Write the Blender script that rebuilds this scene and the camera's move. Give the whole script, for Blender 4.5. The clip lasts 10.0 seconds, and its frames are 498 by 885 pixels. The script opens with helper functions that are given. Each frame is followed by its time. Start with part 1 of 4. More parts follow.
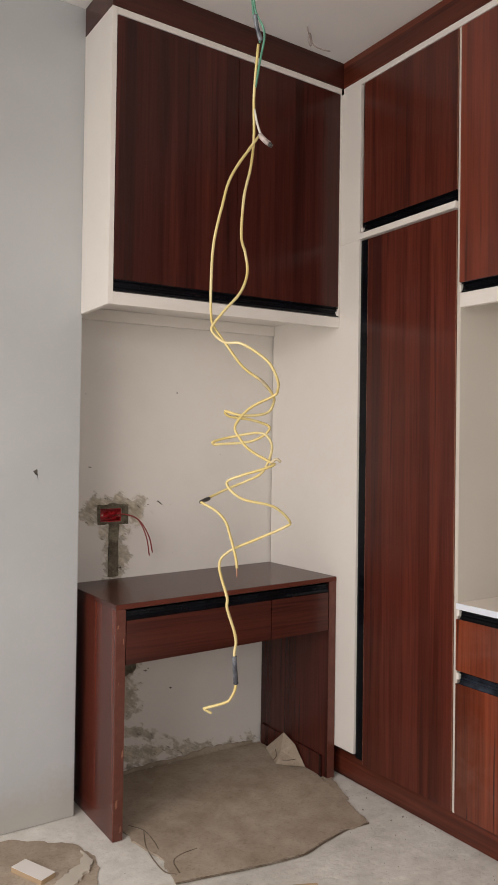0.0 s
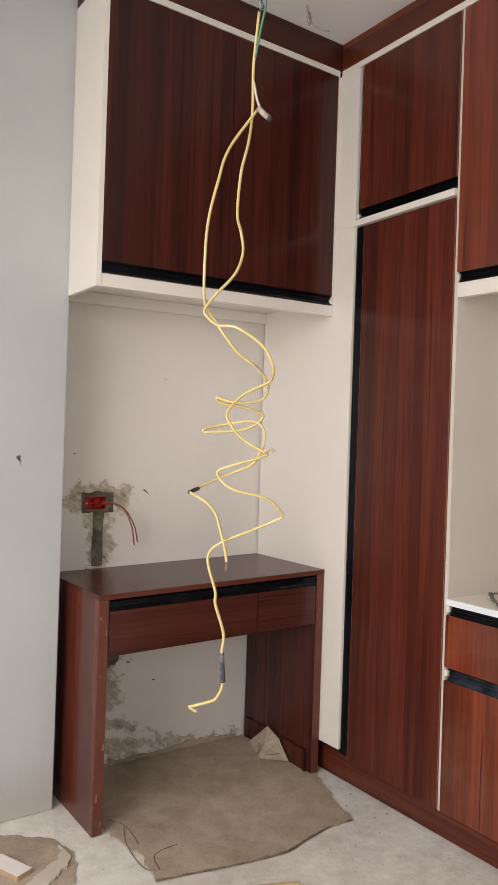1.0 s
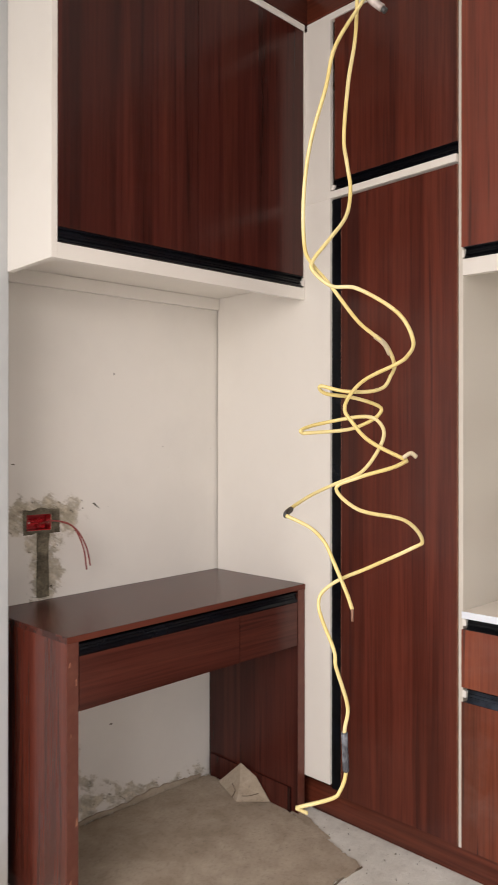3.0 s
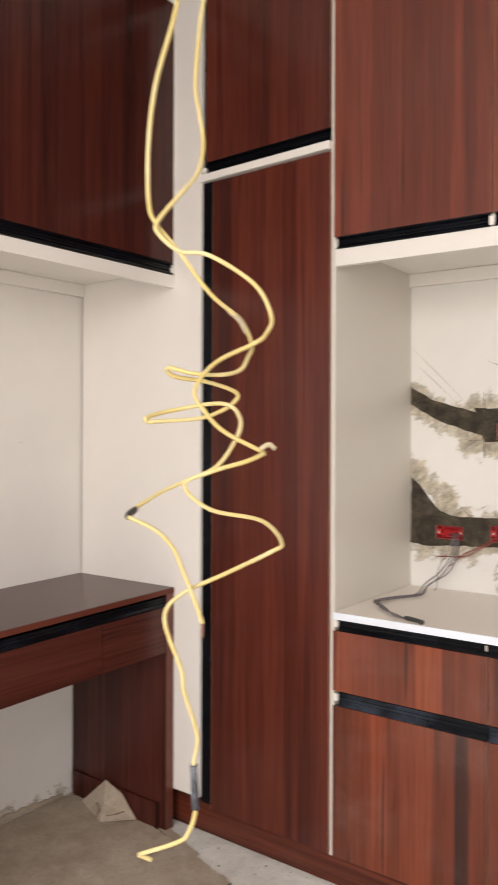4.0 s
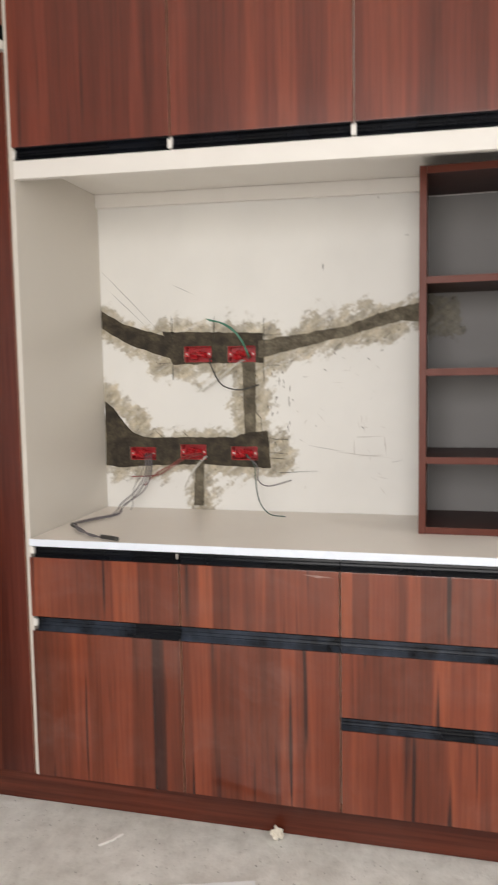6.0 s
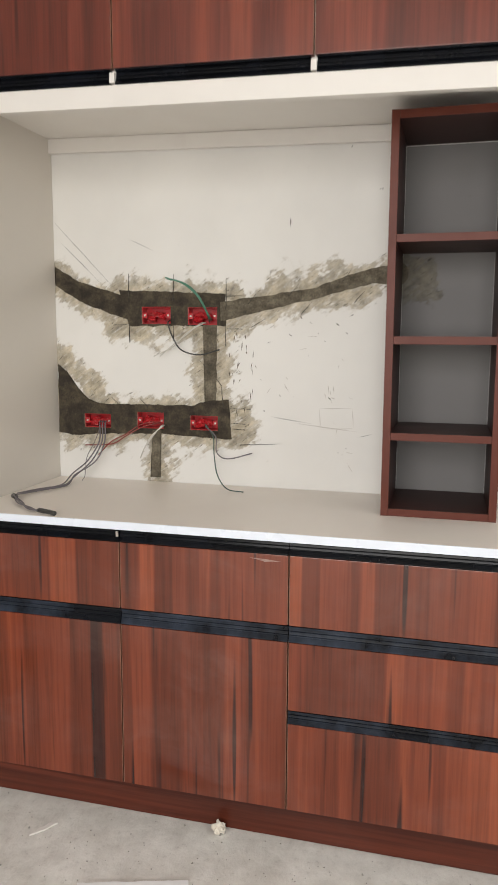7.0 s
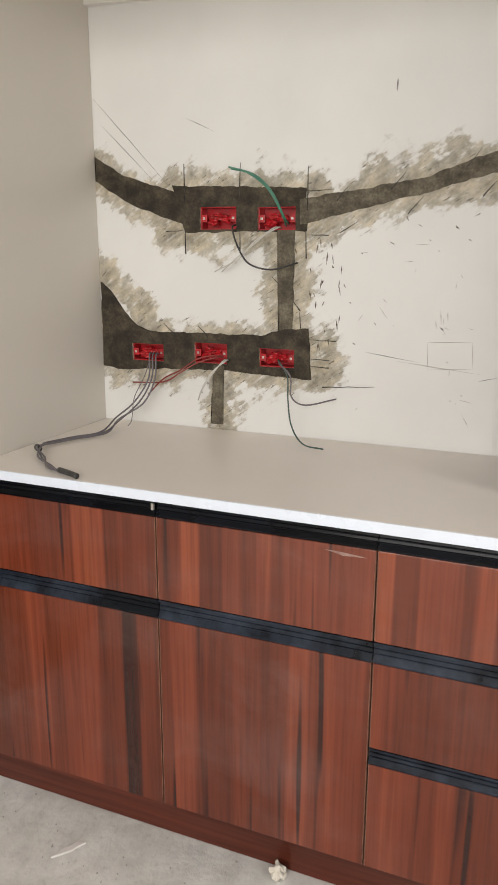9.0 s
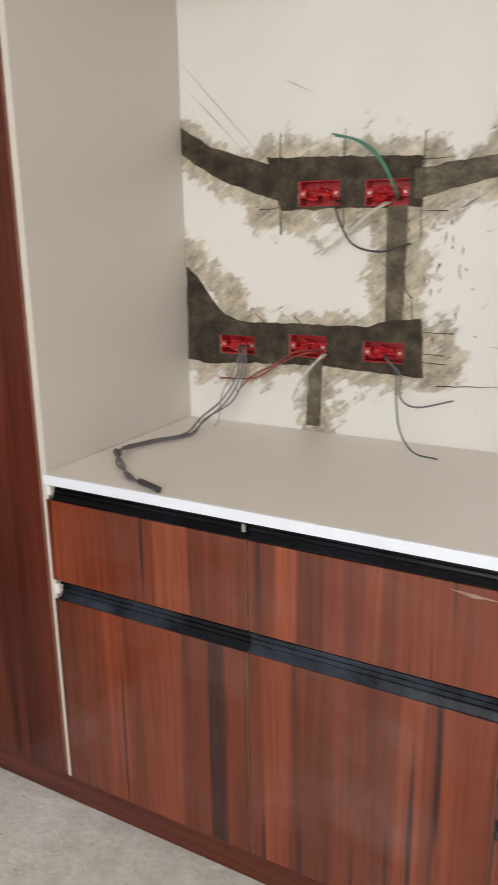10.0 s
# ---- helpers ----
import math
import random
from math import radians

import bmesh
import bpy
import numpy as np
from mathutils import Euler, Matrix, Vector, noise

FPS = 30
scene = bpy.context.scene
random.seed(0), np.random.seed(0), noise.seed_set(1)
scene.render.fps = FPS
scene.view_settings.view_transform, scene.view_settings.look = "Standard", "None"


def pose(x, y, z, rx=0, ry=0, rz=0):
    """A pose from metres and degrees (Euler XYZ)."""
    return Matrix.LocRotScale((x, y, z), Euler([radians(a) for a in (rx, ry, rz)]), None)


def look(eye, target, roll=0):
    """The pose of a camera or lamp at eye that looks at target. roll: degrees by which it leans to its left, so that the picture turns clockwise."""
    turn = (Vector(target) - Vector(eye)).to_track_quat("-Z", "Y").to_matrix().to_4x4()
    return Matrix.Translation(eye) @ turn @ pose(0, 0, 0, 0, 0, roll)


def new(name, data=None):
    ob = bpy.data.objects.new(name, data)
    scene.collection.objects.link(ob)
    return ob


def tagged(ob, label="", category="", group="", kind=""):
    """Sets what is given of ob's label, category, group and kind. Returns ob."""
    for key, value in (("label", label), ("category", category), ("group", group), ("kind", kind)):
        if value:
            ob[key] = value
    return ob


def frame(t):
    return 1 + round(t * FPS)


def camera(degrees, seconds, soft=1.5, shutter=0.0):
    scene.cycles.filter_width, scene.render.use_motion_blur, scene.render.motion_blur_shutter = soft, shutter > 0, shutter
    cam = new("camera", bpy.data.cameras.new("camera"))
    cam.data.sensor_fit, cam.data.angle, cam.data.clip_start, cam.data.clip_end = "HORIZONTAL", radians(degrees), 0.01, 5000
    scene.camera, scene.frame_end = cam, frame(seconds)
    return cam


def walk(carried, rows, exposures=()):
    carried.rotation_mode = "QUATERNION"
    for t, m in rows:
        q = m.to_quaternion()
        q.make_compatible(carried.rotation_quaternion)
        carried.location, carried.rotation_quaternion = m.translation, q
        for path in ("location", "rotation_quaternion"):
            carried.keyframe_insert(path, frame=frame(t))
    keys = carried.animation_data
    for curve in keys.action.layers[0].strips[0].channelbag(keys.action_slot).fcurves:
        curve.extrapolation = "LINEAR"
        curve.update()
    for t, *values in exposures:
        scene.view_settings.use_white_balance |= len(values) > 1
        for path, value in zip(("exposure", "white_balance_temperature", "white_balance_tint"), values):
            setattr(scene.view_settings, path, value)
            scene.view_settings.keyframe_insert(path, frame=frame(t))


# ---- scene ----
cam = camera(36.7, 10.0, 1.5, 0.5)
EXPO = [(0.0, -0.36, 6900, 15), (0.5, -0.24, 6900, 15), (1.5, -0.12, 6900, 14), (2.0, -0.12, 6900, 14), (3.5, 0.06, 6900, 15), (4.5, 0.08, 6850, 14), (5.5, 0.04, 6700, 12), (6.0, -0.05, 6650, 11),
        (7.5, -0.10, 6620, 10), (10.0, -0.11, 6620, 10)]
PATH = [
    (0, (0.086, 0.077, 1.328), (1.196, 1.741, 1.356), 0.8),
    (0.5, (0.114, 0.089, 1.321), (1.229, 1.749, 1.339), 1.6),
    (1, (0.112, 0.135, 1.326), (1.252, 1.778, 1.328), 1.9),
    (1.5, (0.072, 0.243, 1.318), (1.265, 1.849, 1.307), 1.9),
    (2, (0.042, 0.379, 1.314), (1.283, 1.947, 1.3), 1.4),
    (3.3, (0.087, 0.698, 1.331), (1.546, 2.066, 1.336), 0.1),
    (3.5, (0.118, 0.705, 1.328), (1.614, 2.032, 1.331), 0.3),
    (4, (0.194, 0.714, 1.318), (1.801, 1.904, 1.321), 0.2),
    (4.5, (0.223, 0.711, 1.31), (1.956, 1.709, 1.295), 0.2),
    (5, (0.197, 0.716, 1.31), (2.026, 1.524, 1.259), -0.1),
    (5.5, (0.165, 0.713, 1.305), (2.066, 1.324, 1.189), -0.6),
    (6, (0.195, 0.67, 1.29), (2.124, 1.164, 1.108), -1.0),
    (6.2, (0.22, 0.645, 1.272), (2.155, 1.106, 1.071), -1.1),
    (7.3, (0.486, 0.535, 1.293), (2.372, 1.122, 0.975), 0.7),
    (7.5, (0.547, 0.52, 1.284), (2.403, 1.184, 0.943), 0.4),
    (8, (0.648, 0.537, 1.269), (2.459, 1.28, 0.859), -0.3),
    (8.5, (0.779, 0.592, 1.263), (2.575, 1.341, 0.802), -0.1),
    (9, (0.896, 0.658, 1.275), (2.686, 1.404, 0.787), 0.1),
    (9.5, (1.0, 0.714, 1.271), (2.761, 1.509, 0.755), -0.5),
    (10, (1.071, 0.783, 1.281), (2.757, 1.713, 0.741), -0.8),
]
walk(cam, [(t, look(eye, target, roll)) for t, eye, target, roll in PATH], EXPO)

# ---- light ----
world = bpy.data.worlds.new("world")
scene.world = world
world.use_nodes = True
wn = world.node_tree.nodes
sky = wn.new("ShaderNodeTexSky")
sky.sky_type, sky.sun_disc, sky.sun_elevation, sky.sun_rotation = "NISHITA", False, radians(48), radians(250)
world.node_tree.links.new(sky.outputs[0], wn["Background"].inputs[0])
wn["Background"].inputs[1].default_value = 0.12


def opening_light(name, eye, target, sx, sy, power, colour):
    lamp = bpy.data.lights.new(name, "AREA")
    lamp.shape, lamp.size, lamp.size_y, lamp.energy, lamp.color = "RECTANGLE", sx, sy, power, colour
    ob = new(name, lamp)
    ob.matrix_world = look(eye, target)
    return ob


# daylight from an inferred west opening; the south lamp is an added floor fill
opening_light("window_daylight", (-1.25, 0.90, 1.55), (0.2, 0.95, 0.60), 2.0, 2.0, 86, (1.0, 0.972, 0.955))
opening_light("door_daylight", (1.0, -1.96, 1.80), (1.6, 0.4, 0.0), 1.5, 1.5, 28, (1.0, 0.98, 0.95))


# ---- materials ----
def material(name):
    m = bpy.data.materials.new(name)
    m.use_nodes = True
    return m, m.node_tree.nodes, m.node_tree.links, m.node_tree.nodes["Principled BSDF"]


def ramp(nodes, stops):
    r = nodes.new("ShaderNodeValToRGB")
    while len(r.color_ramp.elements) < len(stops):
        r.color_ramp.elements.new(0.5)
    for e, (p, c) in zip(r.color_ramp.elements, stops):
        e.position, e.color = p, (*c, 1) if len(c) == 3 else c
    return r


def noise_node(nodes, links, vec, scale, detail=3.0, rough=0.55):
    n = nodes.new("ShaderNodeTexNoise")
    n.inputs["Scale"].default_value, n.inputs["Detail"].default_value, n.inputs["Roughness"].default_value = scale, detail, rough
    links.new(vec, n.inputs["Vector"])
    return n


def stretched(nodes, links, sx, sy, sz, random_shift=0.0):
    """Object coordinates in metres, stretched, and shifted by a random step for each object."""
    tc = nodes.new("ShaderNodeTexCoord")
    mp = nodes.new("ShaderNodeMapping")
    mp.inputs["Scale"].default_value = (sx, sy, sz)
    links.new(tc.outputs["Object"], mp.inputs["Vector"])
    if random_shift:
        info = nodes.new("ShaderNodeObjectInfo")
        mul = nodes.new("ShaderNodeMath")
        mul.operation = "MULTIPLY"
        mul.inputs[1].default_value = random_shift
        links.new(info.outputs["Random"], mul.inputs[0])
        add = nodes.new("ShaderNodeVectorMath")
        add.operation = "ADD"
        links.new(mp.outputs[0], add.inputs[0])
        links.new(mul.outputs[0], add.inputs[1])
        return add.outputs[0]
    return mp.outputs[0]


def math_node(nodes, links, op, a, b=None):
    m = nodes.new("ShaderNodeMath")
    m.operation = op
    for i, v in enumerate((a, b)):
        if v is None:
            continue
        if isinstance(v, (int, float)):
            m.inputs[i].default_value = v
        else:
            links.new(v, m.inputs[i])
    return m.outputs[0]


def mixed(nodes, links, fac, a, b, mode="MIX"):
    m = nodes.new("ShaderNodeMix")
    m.data_type, m.blend_type = "RGBA", mode
    for sock, v in ((m.inputs[0], fac), (m.inputs[6], a), (m.inputs[7], b)):
        if isinstance(v, (int, float)):
            sock.default_value = v
        elif isinstance(v, tuple):
            sock.default_value = (*v, 1)
        else:
            links.new(v, sock)
    return m.outputs[2]


def bumped(nodes, links, bsdf, height, strength, distance=0.002):
    b = nodes.new("ShaderNodeBump")
    b.inputs["Strength"].default_value, b.inputs["Distance"].default_value = strength, distance
    links.new(height, b.inputs["Height"])
    links.new(b.outputs[0], bsdf.inputs["Normal"])


def laminate(name, grain, dark, mid, warm, band=6.0, gloss=0.2, dust=0.03, lines=0.8, spec=0.34):
    """Glossy reddish wood laminate: broad zones, soft dark streaks and thin dark lines along one axis."""
    m, n, l, bsdf = material(name)
    s = [1.0, 1.0, 1.0]
    s["xyz".index(grain)] = 0.012
    v = stretched(n, l, *s, random_shift=37.0)
    s["xyz".index(grain)] = 0.03
    v2 = stretched(n, l, *s, random_shift=53.0)
    strips = n.new("ShaderNodeTexVoronoi")
    strips.feature = "SMOOTH_F1"
    strips.inputs["Scale"].default_value, strips.inputs["Smoothness"].default_value = band, 0.30
    bent = noise_node(n, l, v2, 30.0, 2.0, 0.5)
    warp = n.new("ShaderNodeVectorMath")
    warp.operation = "MULTIPLY_ADD"
    l.new(bent.outputs[1], warp.inputs[0])
    warp.inputs[1].default_value = (0.02, 0.02, 0.02)
    l.new(v, warp.inputs[2])
    l.new(warp.outputs[0], strips.inputs["Vector"])
    tone = n.new("ShaderNodeSeparateColor")
    l.new(strips.outputs["Color"], tone.inputs[0])
    zones = noise_node(n, l, v, band * 0.35, 1.0, 0.5)
    base = ramp(n, [(0.120, dark), (0.185, tuple(c * 0.68 for c in mid)), (0.38, tuple(c * 0.85 for c in mid)), (0.50, mid), (0.66, tuple(c * 1.15 for c in mid)), (0.80, tuple(0.45 * a + 0.55 * b for a, b in zip(mid, warm))), (0.90, warm)])
    l.new(math_node(n, l, "ADD", math_node(n, l, "MULTIPLY", tone.outputs[0], 0.72), math_node(n, l, "MULTIPLY", zones.outputs[0], 0.28)), base.inputs[0])
    c = base.outputs[0]
    thin = noise_node(n, l, v2, 48.0, 1.0, 0.5)
    tm = ramp(n, [(0.27, (1, 1, 1)), (0.345, (0, 0, 0))])
    l.new(thin.outputs[0], tm.inputs[0])
    c = mixed(n, l, math_node(n, l, "MULTIPLY", tm.outputs[0], lines), c, tuple(x * 0.8 for x in dark))
    soft = noise_node(n, l, v2, 90.0, 3.0, 0.65)
    so = ramp(n, [(0.34, (0.76, 0.74, 0.73)), (0.5, (1, 1, 1)), (0.66, (1.18, 1.16, 1.14))])
    l.new(soft.outputs[0], so.inputs[0])
    c = mixed(n, l, 0.9, c, so.outputs[0], "MULTIPLY")
    fine = noise_node(n, l, v, 420.0, 2.0, 0.7)
    # wiped construction dust
    w = noise_node(n, l, stretched(n, l, 1.0, 1.0, 1.6, random_shift=11.0), 3.0, 5.0, 0.55)
    swirl = noise_node(n, l, stretched(n, l, 1.0, 1.0, 1.2, random_shift=7.0), 5.0, 6.0, 0.65)
    swirl.inputs["Distortion"].default_value = 0.9
    wr = ramp(n, [(0.44, (0, 0, 0)), (0.72, (1, 1, 1))])
    l.new(w.outputs[0], wr.inputs[0])
    sw = ramp(n, [(0.40, (0.25, 0.25, 0.25)), (0.66, (1, 1, 1))])
    l.new(swirl.outputs[0], sw.inputs[0])
    veil = math_node(n, l, "MULTIPLY", wr.outputs[0], sw.outputs[0])
    c = mixed(n, l, math_node(n, l, "MULTIPLY", veil, dust), c, (0.40, 0.33, 0.29))
    l.new(c, bsdf.inputs["Base Color"])
    rr = math_node(n, l, "ADD", math_node(n, l, "MULTIPLY", veil, 1.2 * dust), gloss)
    l.new(rr, bsdf.inputs["Roughness"])
    bsdf.inputs["Specular IOR Level"].default_value = spec
    bumped(n, l, bsdf, fine.outputs[0], 0.04, 0.001)
    return m


def plain(name, colour, rough, spots=0.0, scale=6.0, bump=0.0, metal=0.0, tint=(0.5, 0.45, 0.38), random_shift=5.0, fine=140.0, spec=0.5):
    """A surface of one colour with faint stains and fine relief."""
    m, n, l, bsdf = material(name)
    v = stretched(n, l, 1, 1, 1, random_shift=random_shift)
    big = noise_node(n, l, v, scale, 5.0, 0.6)
    small = noise_node(n, l, v, fine, 3.0, 0.6)
    r = ramp(n, [(0.42, (0, 0, 0)), (0.75, (1, 1, 1))])
    l.new(big.outputs[0], r.inputs[0])
    c = mixed(n, l, math_node(n, l, "MULTIPLY", r.outputs[0], spots), colour, tint)
    l.new(c, bsdf.inputs["Base Color"])
    l.new(math_node(n, l, "ADD", math_node(n, l, "MULTIPLY", big.outputs[0], 0.16), rough - 0.08), bsdf.inputs["Roughness"])
    bsdf.inputs["Metallic"].default_value = metal
    bsdf.inputs["Specular IOR Level"].default_value = spec
    if bump:
        bumped(n, l, bsdf, small.outputs[0], bump, 0.002)
    return m


def segment_distance(n, l, y, z, a, b):
    """Distance in the wall's plane from the line between a and b."""
    (ay, az), (by, bz) = a, b
    dy, dz = by - ay, bz - az
    k = dy * dy + dz * dz
    py, pz = math_node(n, l, "SUBTRACT", y, ay), math_node(n, l, "SUBTRACT", z, az)
    dot = math_node(n, l, "ADD", math_node(n, l, "MULTIPLY", py, dy / k), math_node(n, l, "MULTIPLY", pz, dz / k))
    h = n.new("ShaderNodeClamp")
    l.new(dot, h.inputs[0])
    qy = math_node(n, l, "SUBTRACT", py, math_node(n, l, "MULTIPLY", h.outputs[0], dy))
    qz = math_node(n, l, "SUBTRACT", pz, math_node(n, l, "MULTIPLY", h.outputs[0], dz))
    return math_node(n, l, "SQRT", math_node(n, l, "ADD", math_node(n, l, "MULTIPLY", qy, qy), math_node(n, l, "MULTIPLY", qz, qz)))


def plaster(name, segments, axes="YZ", white=(0.80, 0.785, 0.745), smear=(0.360, 0.313, 0.228), grime=0.0):
    """White skimmed wall; cement is smeared round the filled chases given by segments (a, b, reach)."""
    m, n, l, bsdf = material(name)
    tc = n.new("ShaderNodeTexCoord")
    sep = n.new("ShaderNodeSeparateXYZ")
    l.new(tc.outputs["Object"], sep.inputs[0])
    y, z = sep.outputs[axes[0]], sep.outputs[axes[1]]
    v = stretched(n, l, 1, 1, 1)
    big = noise_node(n, l, v, 2.2, 4.0, 0.6)
    fine = noise_node(n, l, v, 55.0, 4.0, 0.65)
    br = ramp(n, [(0.35, tuple(c * 0.93 for c in white)), (0.65, white)])
    l.new(big.outputs[0], br.inputs[0])
    c = br.outputs[0]
    specks = noise_node(n, l, v, 42.0, 2.0, 0.5)
    gate = noise_node(n, l, v, 3.2, 2.0, 0.5)
    sr = ramp(n, [(0.76, (0, 0, 0)), (0.80, (1, 1, 1))])
    l.new(specks.outputs[0], sr.inputs[0])
    gr = ramp(n, [(0.5, (0, 0, 0)), (0.62, (1, 1, 1))])
    l.new(gate.outputs[0], gr.inputs[0])
    c = mixed(n, l, math_node(n, l, "MULTIPLY", math_node(n, l, "MULTIPLY", sr.outputs[0], gr.outputs[0]), 0.7), c, (0.16, 0.14, 0.12))
    if segments:
        field = None
        for a, b, reach in segments:
            d = math_node(n, l, "SUBTRACT", segment_distance(n, l, y, z, a, b), reach)
            field = d if field is None else math_node(n, l, "MINIMUM", field, d)
        rag = noise_node(n, l, v, 13.0, 6.0, 0.60)
        tilted = n.new("ShaderNodeMapping")
        tilted.vector_type = "TEXTURE"
        tilted.inputs["Rotation"].default_value = (radians(-34), 0, 0) if axes[0] == "Y" else (0, radians(34), 0)
        tilted.inputs["Scale"].default_value = (1.0, 1.0, 0.22)
        l.new(tc.outputs["Object"], tilted.inputs["Vector"])
        stroke = noise_node(n, l, tilted.outputs[0], 15.0, 4.0, 0.58)
        off = math_node(n, l, "ADD", math_node(n, l, "MULTIPLY", math_node(n, l, "SUBTRACT", rag.outputs[0], 0.5), 0.19), math_node(n, l, "MULTIPLY", math_node(n, l, "SUBTRACT", stroke.outputs[0], 0.5), 0.09))
        edge = math_node(n, l, "ADD", field, off)
        mask = ramp(n, [(0.0, (1, 1, 1)), (0.034, (0.90, 0.90, 0.90)), (0.049, (0.74, 0.74, 0.74)), (0.0515, (0.20, 0.20, 0.20)), (0.065, (0.0, 0.0, 0.0))])
        l.new(math_node(n, l, "ADD", edge, 0.05), mask.inputs[0])
        gaps = ramp(n, [(0.36, (0.25, 0.25, 0.25)), (0.43, (0.80, 0.80, 0.80)), (0.50, (1, 1, 1))])
        l.new(math_node(n, l, "ADD", math_node(n, l, "MULTIPLY", stroke.outputs[0], 0.6), math_node(n, l, "MULTIPLY", noise_node(n, l, v, 40.0, 5.0, 0.7).outputs[0], 0.4)), gaps.inputs[0])
        tr = ramp(n, [(0.36, tuple(s * 0.40 for s in smear)), (0.43, tuple(s * 0.80 for s in smear)), (0.51, tuple(s * 1.12 for s in smear)), (0.62, tuple(min(1, s * 1.7) for s in smear))])
        l.new(math_node(n, l, "ADD", math_node(n, l, "MULTIPLY", noise_node(n, l, tilted.outputs[0], 9.0, 6.0, 0.72).outputs[0], 0.5), math_node(n, l, "MULTIPLY", noise_node(n, l, v, 30.0, 6.0, 0.72).outputs[0], 0.5)), tr.inputs[0])
        c = mixed(n, l, math_node(n, l, "MULTIPLY", mask.outputs[0], gaps.outputs[0]), c, tr.outputs[0])
        # thicker dark dabs within the smears
        dab = noise_node(n, l, tilted.outputs[0], 26.0, 5.0, 0.7)
        dm = ramp(n, [(0.61, (0, 0, 0)), (0.65, (1, 1, 1))])
        l.new(dab.outputs[0], dm.inputs[0])
        near = ramp(n, [(0.0, (1, 1, 1)), (0.008, (1, 1, 1)), (0.02, (0, 0, 0))])
        l.new(edge, near.inputs[0])
        c = mixed(n, l, math_node(n, l, "MULTIPLY", math_node(n, l, "MULTIPLY", dm.outputs[0], near.outputs[0]), 0.85), c, tuple(s * 0.3 for s in smear))
    if grime:
        low = math_node(n, l, "SUBTRACT", math_node(n, l, "ADD", math_node(n, l, "MULTIPLY", fine.outputs[0], 0.12), math_node(n, l, "MULTIPLY", big.outputs[0], 0.25)), z)
        lr = ramp(n, [(0.0, (0, 0, 0)), (0.12, (1, 1, 1))])
        l.new(low, lr.inputs[0])
        c = mixed(n, l, math_node(n, l, "MULTIPLY", lr.outputs[0], grime), c, (0.40, 0.37, 0.31))
    l.new(c, bsdf.inputs["Base Color"])
    bsdf.inputs["Roughness"].default_value = 0.62
    bumped(n, l, bsdf, fine.outputs[0], 0.12, 0.002)
    return m


def screed(name):
    """Dusty unfinished cement floor."""
    m, n, l, bsdf = material(name)
    v = stretched(n, l, 1, 1, 1)
    a, b, f = noise_node(n, l, v, 1.7, 6.0, 0.62), noise_node(n, l, v, 13.0, 5.0, 0.6), noise_node(n, l, v, 52.0, 6.0, 0.72)
    ar = ramp(n, [(0.34, (0.62, 0.595, 0.54)), (0.5, (0.72, 0.70, 0.645)), (0.66, (0.78, 0.765, 0.715))])
    l.new(a.outputs[0], ar.inputs[0])
    br = ramp(n, [(0.3, (0.8, 0.79, 0.77)), (0.7, (1.1, 1.1, 1.1))])
    l.new(b.outputs[0], br.inputs[0])
    c = mixed(n, l, 0.8, ar.outputs[0], br.outputs[0], "MULTIPLY")
    fr = ramp(n, [(0.30, (0.5, 0.48, 0.45)), (0.42, (1, 1, 1)), (0.68, (1.0, 1.0, 1.0)), (0.76, (1.3, 1.3, 1.28))])
    l.new(f.outputs[0], fr.inputs[0])
    c = mixed(n, l, 0.3, c, fr.outputs[0], "MULTIPLY")
    trowel = noise_node(n, l, stretched(n, l, 1.0, 2.2, 1.0), 6.0, 6.0, 0.65)
    trowel.inputs["Distortion"].default_value = 0.8
    trr = ramp(n, [(0.34, (0.78, 0.77, 0.75)), (0.46, (1, 1, 1)), (0.62, (1.06, 1.06, 1.06))])
    l.new(trowel.outputs[0], trr.inputs[0])
    c = mixed(n, l, 0.35, c, trr.outputs[0], "MULTIPLY")
    l.new(c, bsdf.inputs["Base Color"])
    bsdf.inputs["Roughness"].default_value = 0.8
    bumped(n, l, bsdf, math_node(n, l, "ADD", math_node(n, l, "MULTIPLY", f.outputs[0], 0.3), math_node(n, l, "ADD", b.outputs[0], trowel.outputs[0])), 0.45, 0.008)
    return m


wood_up = laminate("laminate_vertical", "z", (0.052, 0.0140, 0.0104), (0.150, 0.0325, 0.0182), (0.235, 0.055, 0.0275), band=17.0, gloss=0.30, lines=0.6, spec=0.62)
wood_low = laminate("laminate_vertical_dusty", "z", (0.028, 0.0088, 0.0068), (0.166, 0.0355, 0.0158), (0.290, 0.068, 0.0270), band=26.0, gloss=0.10, dust=0.11, lines=0.9, spec=0.55)
# copy of the brown laminate, darkened for the fronts and legs in shade
wood_shaded = laminate("laminate_vertical_shaded", "z", (0.022, 0.0062, 0.0052), (0.056, 0.0120, 0.0085), (0.076, 0.0175, 0.011), band=26.0, gloss=0.22, dust=0.01, lines=0.55)
wood_tall = laminate("laminate_vertical_brown", "z", (0.050, 0.0125, 0.0090), (0.096, 0.0210, 0.0128), (0.130, 0.030, 0.0175), band=17.0, gloss=0.22, dust=0.02, lines=0.6, spec=0.44)
wood_x = laminate("laminate_along_desk", "x", (0.026, 0.0078, 0.006), (0.062, 0.0150, 0.0098), (0.088, 0.0230, 0.0150), band=30.0, gloss=0.25, dust=0.015, lines=0.7)
wood_y = laminate("laminate_along_run", "y", (0.04, 0.0105, 0.007), (0.110, 0.025, 0.013), (0.15, 0.036, 0.018), band=40.0, gloss=0.22, dust=0.03, lines=0.6)
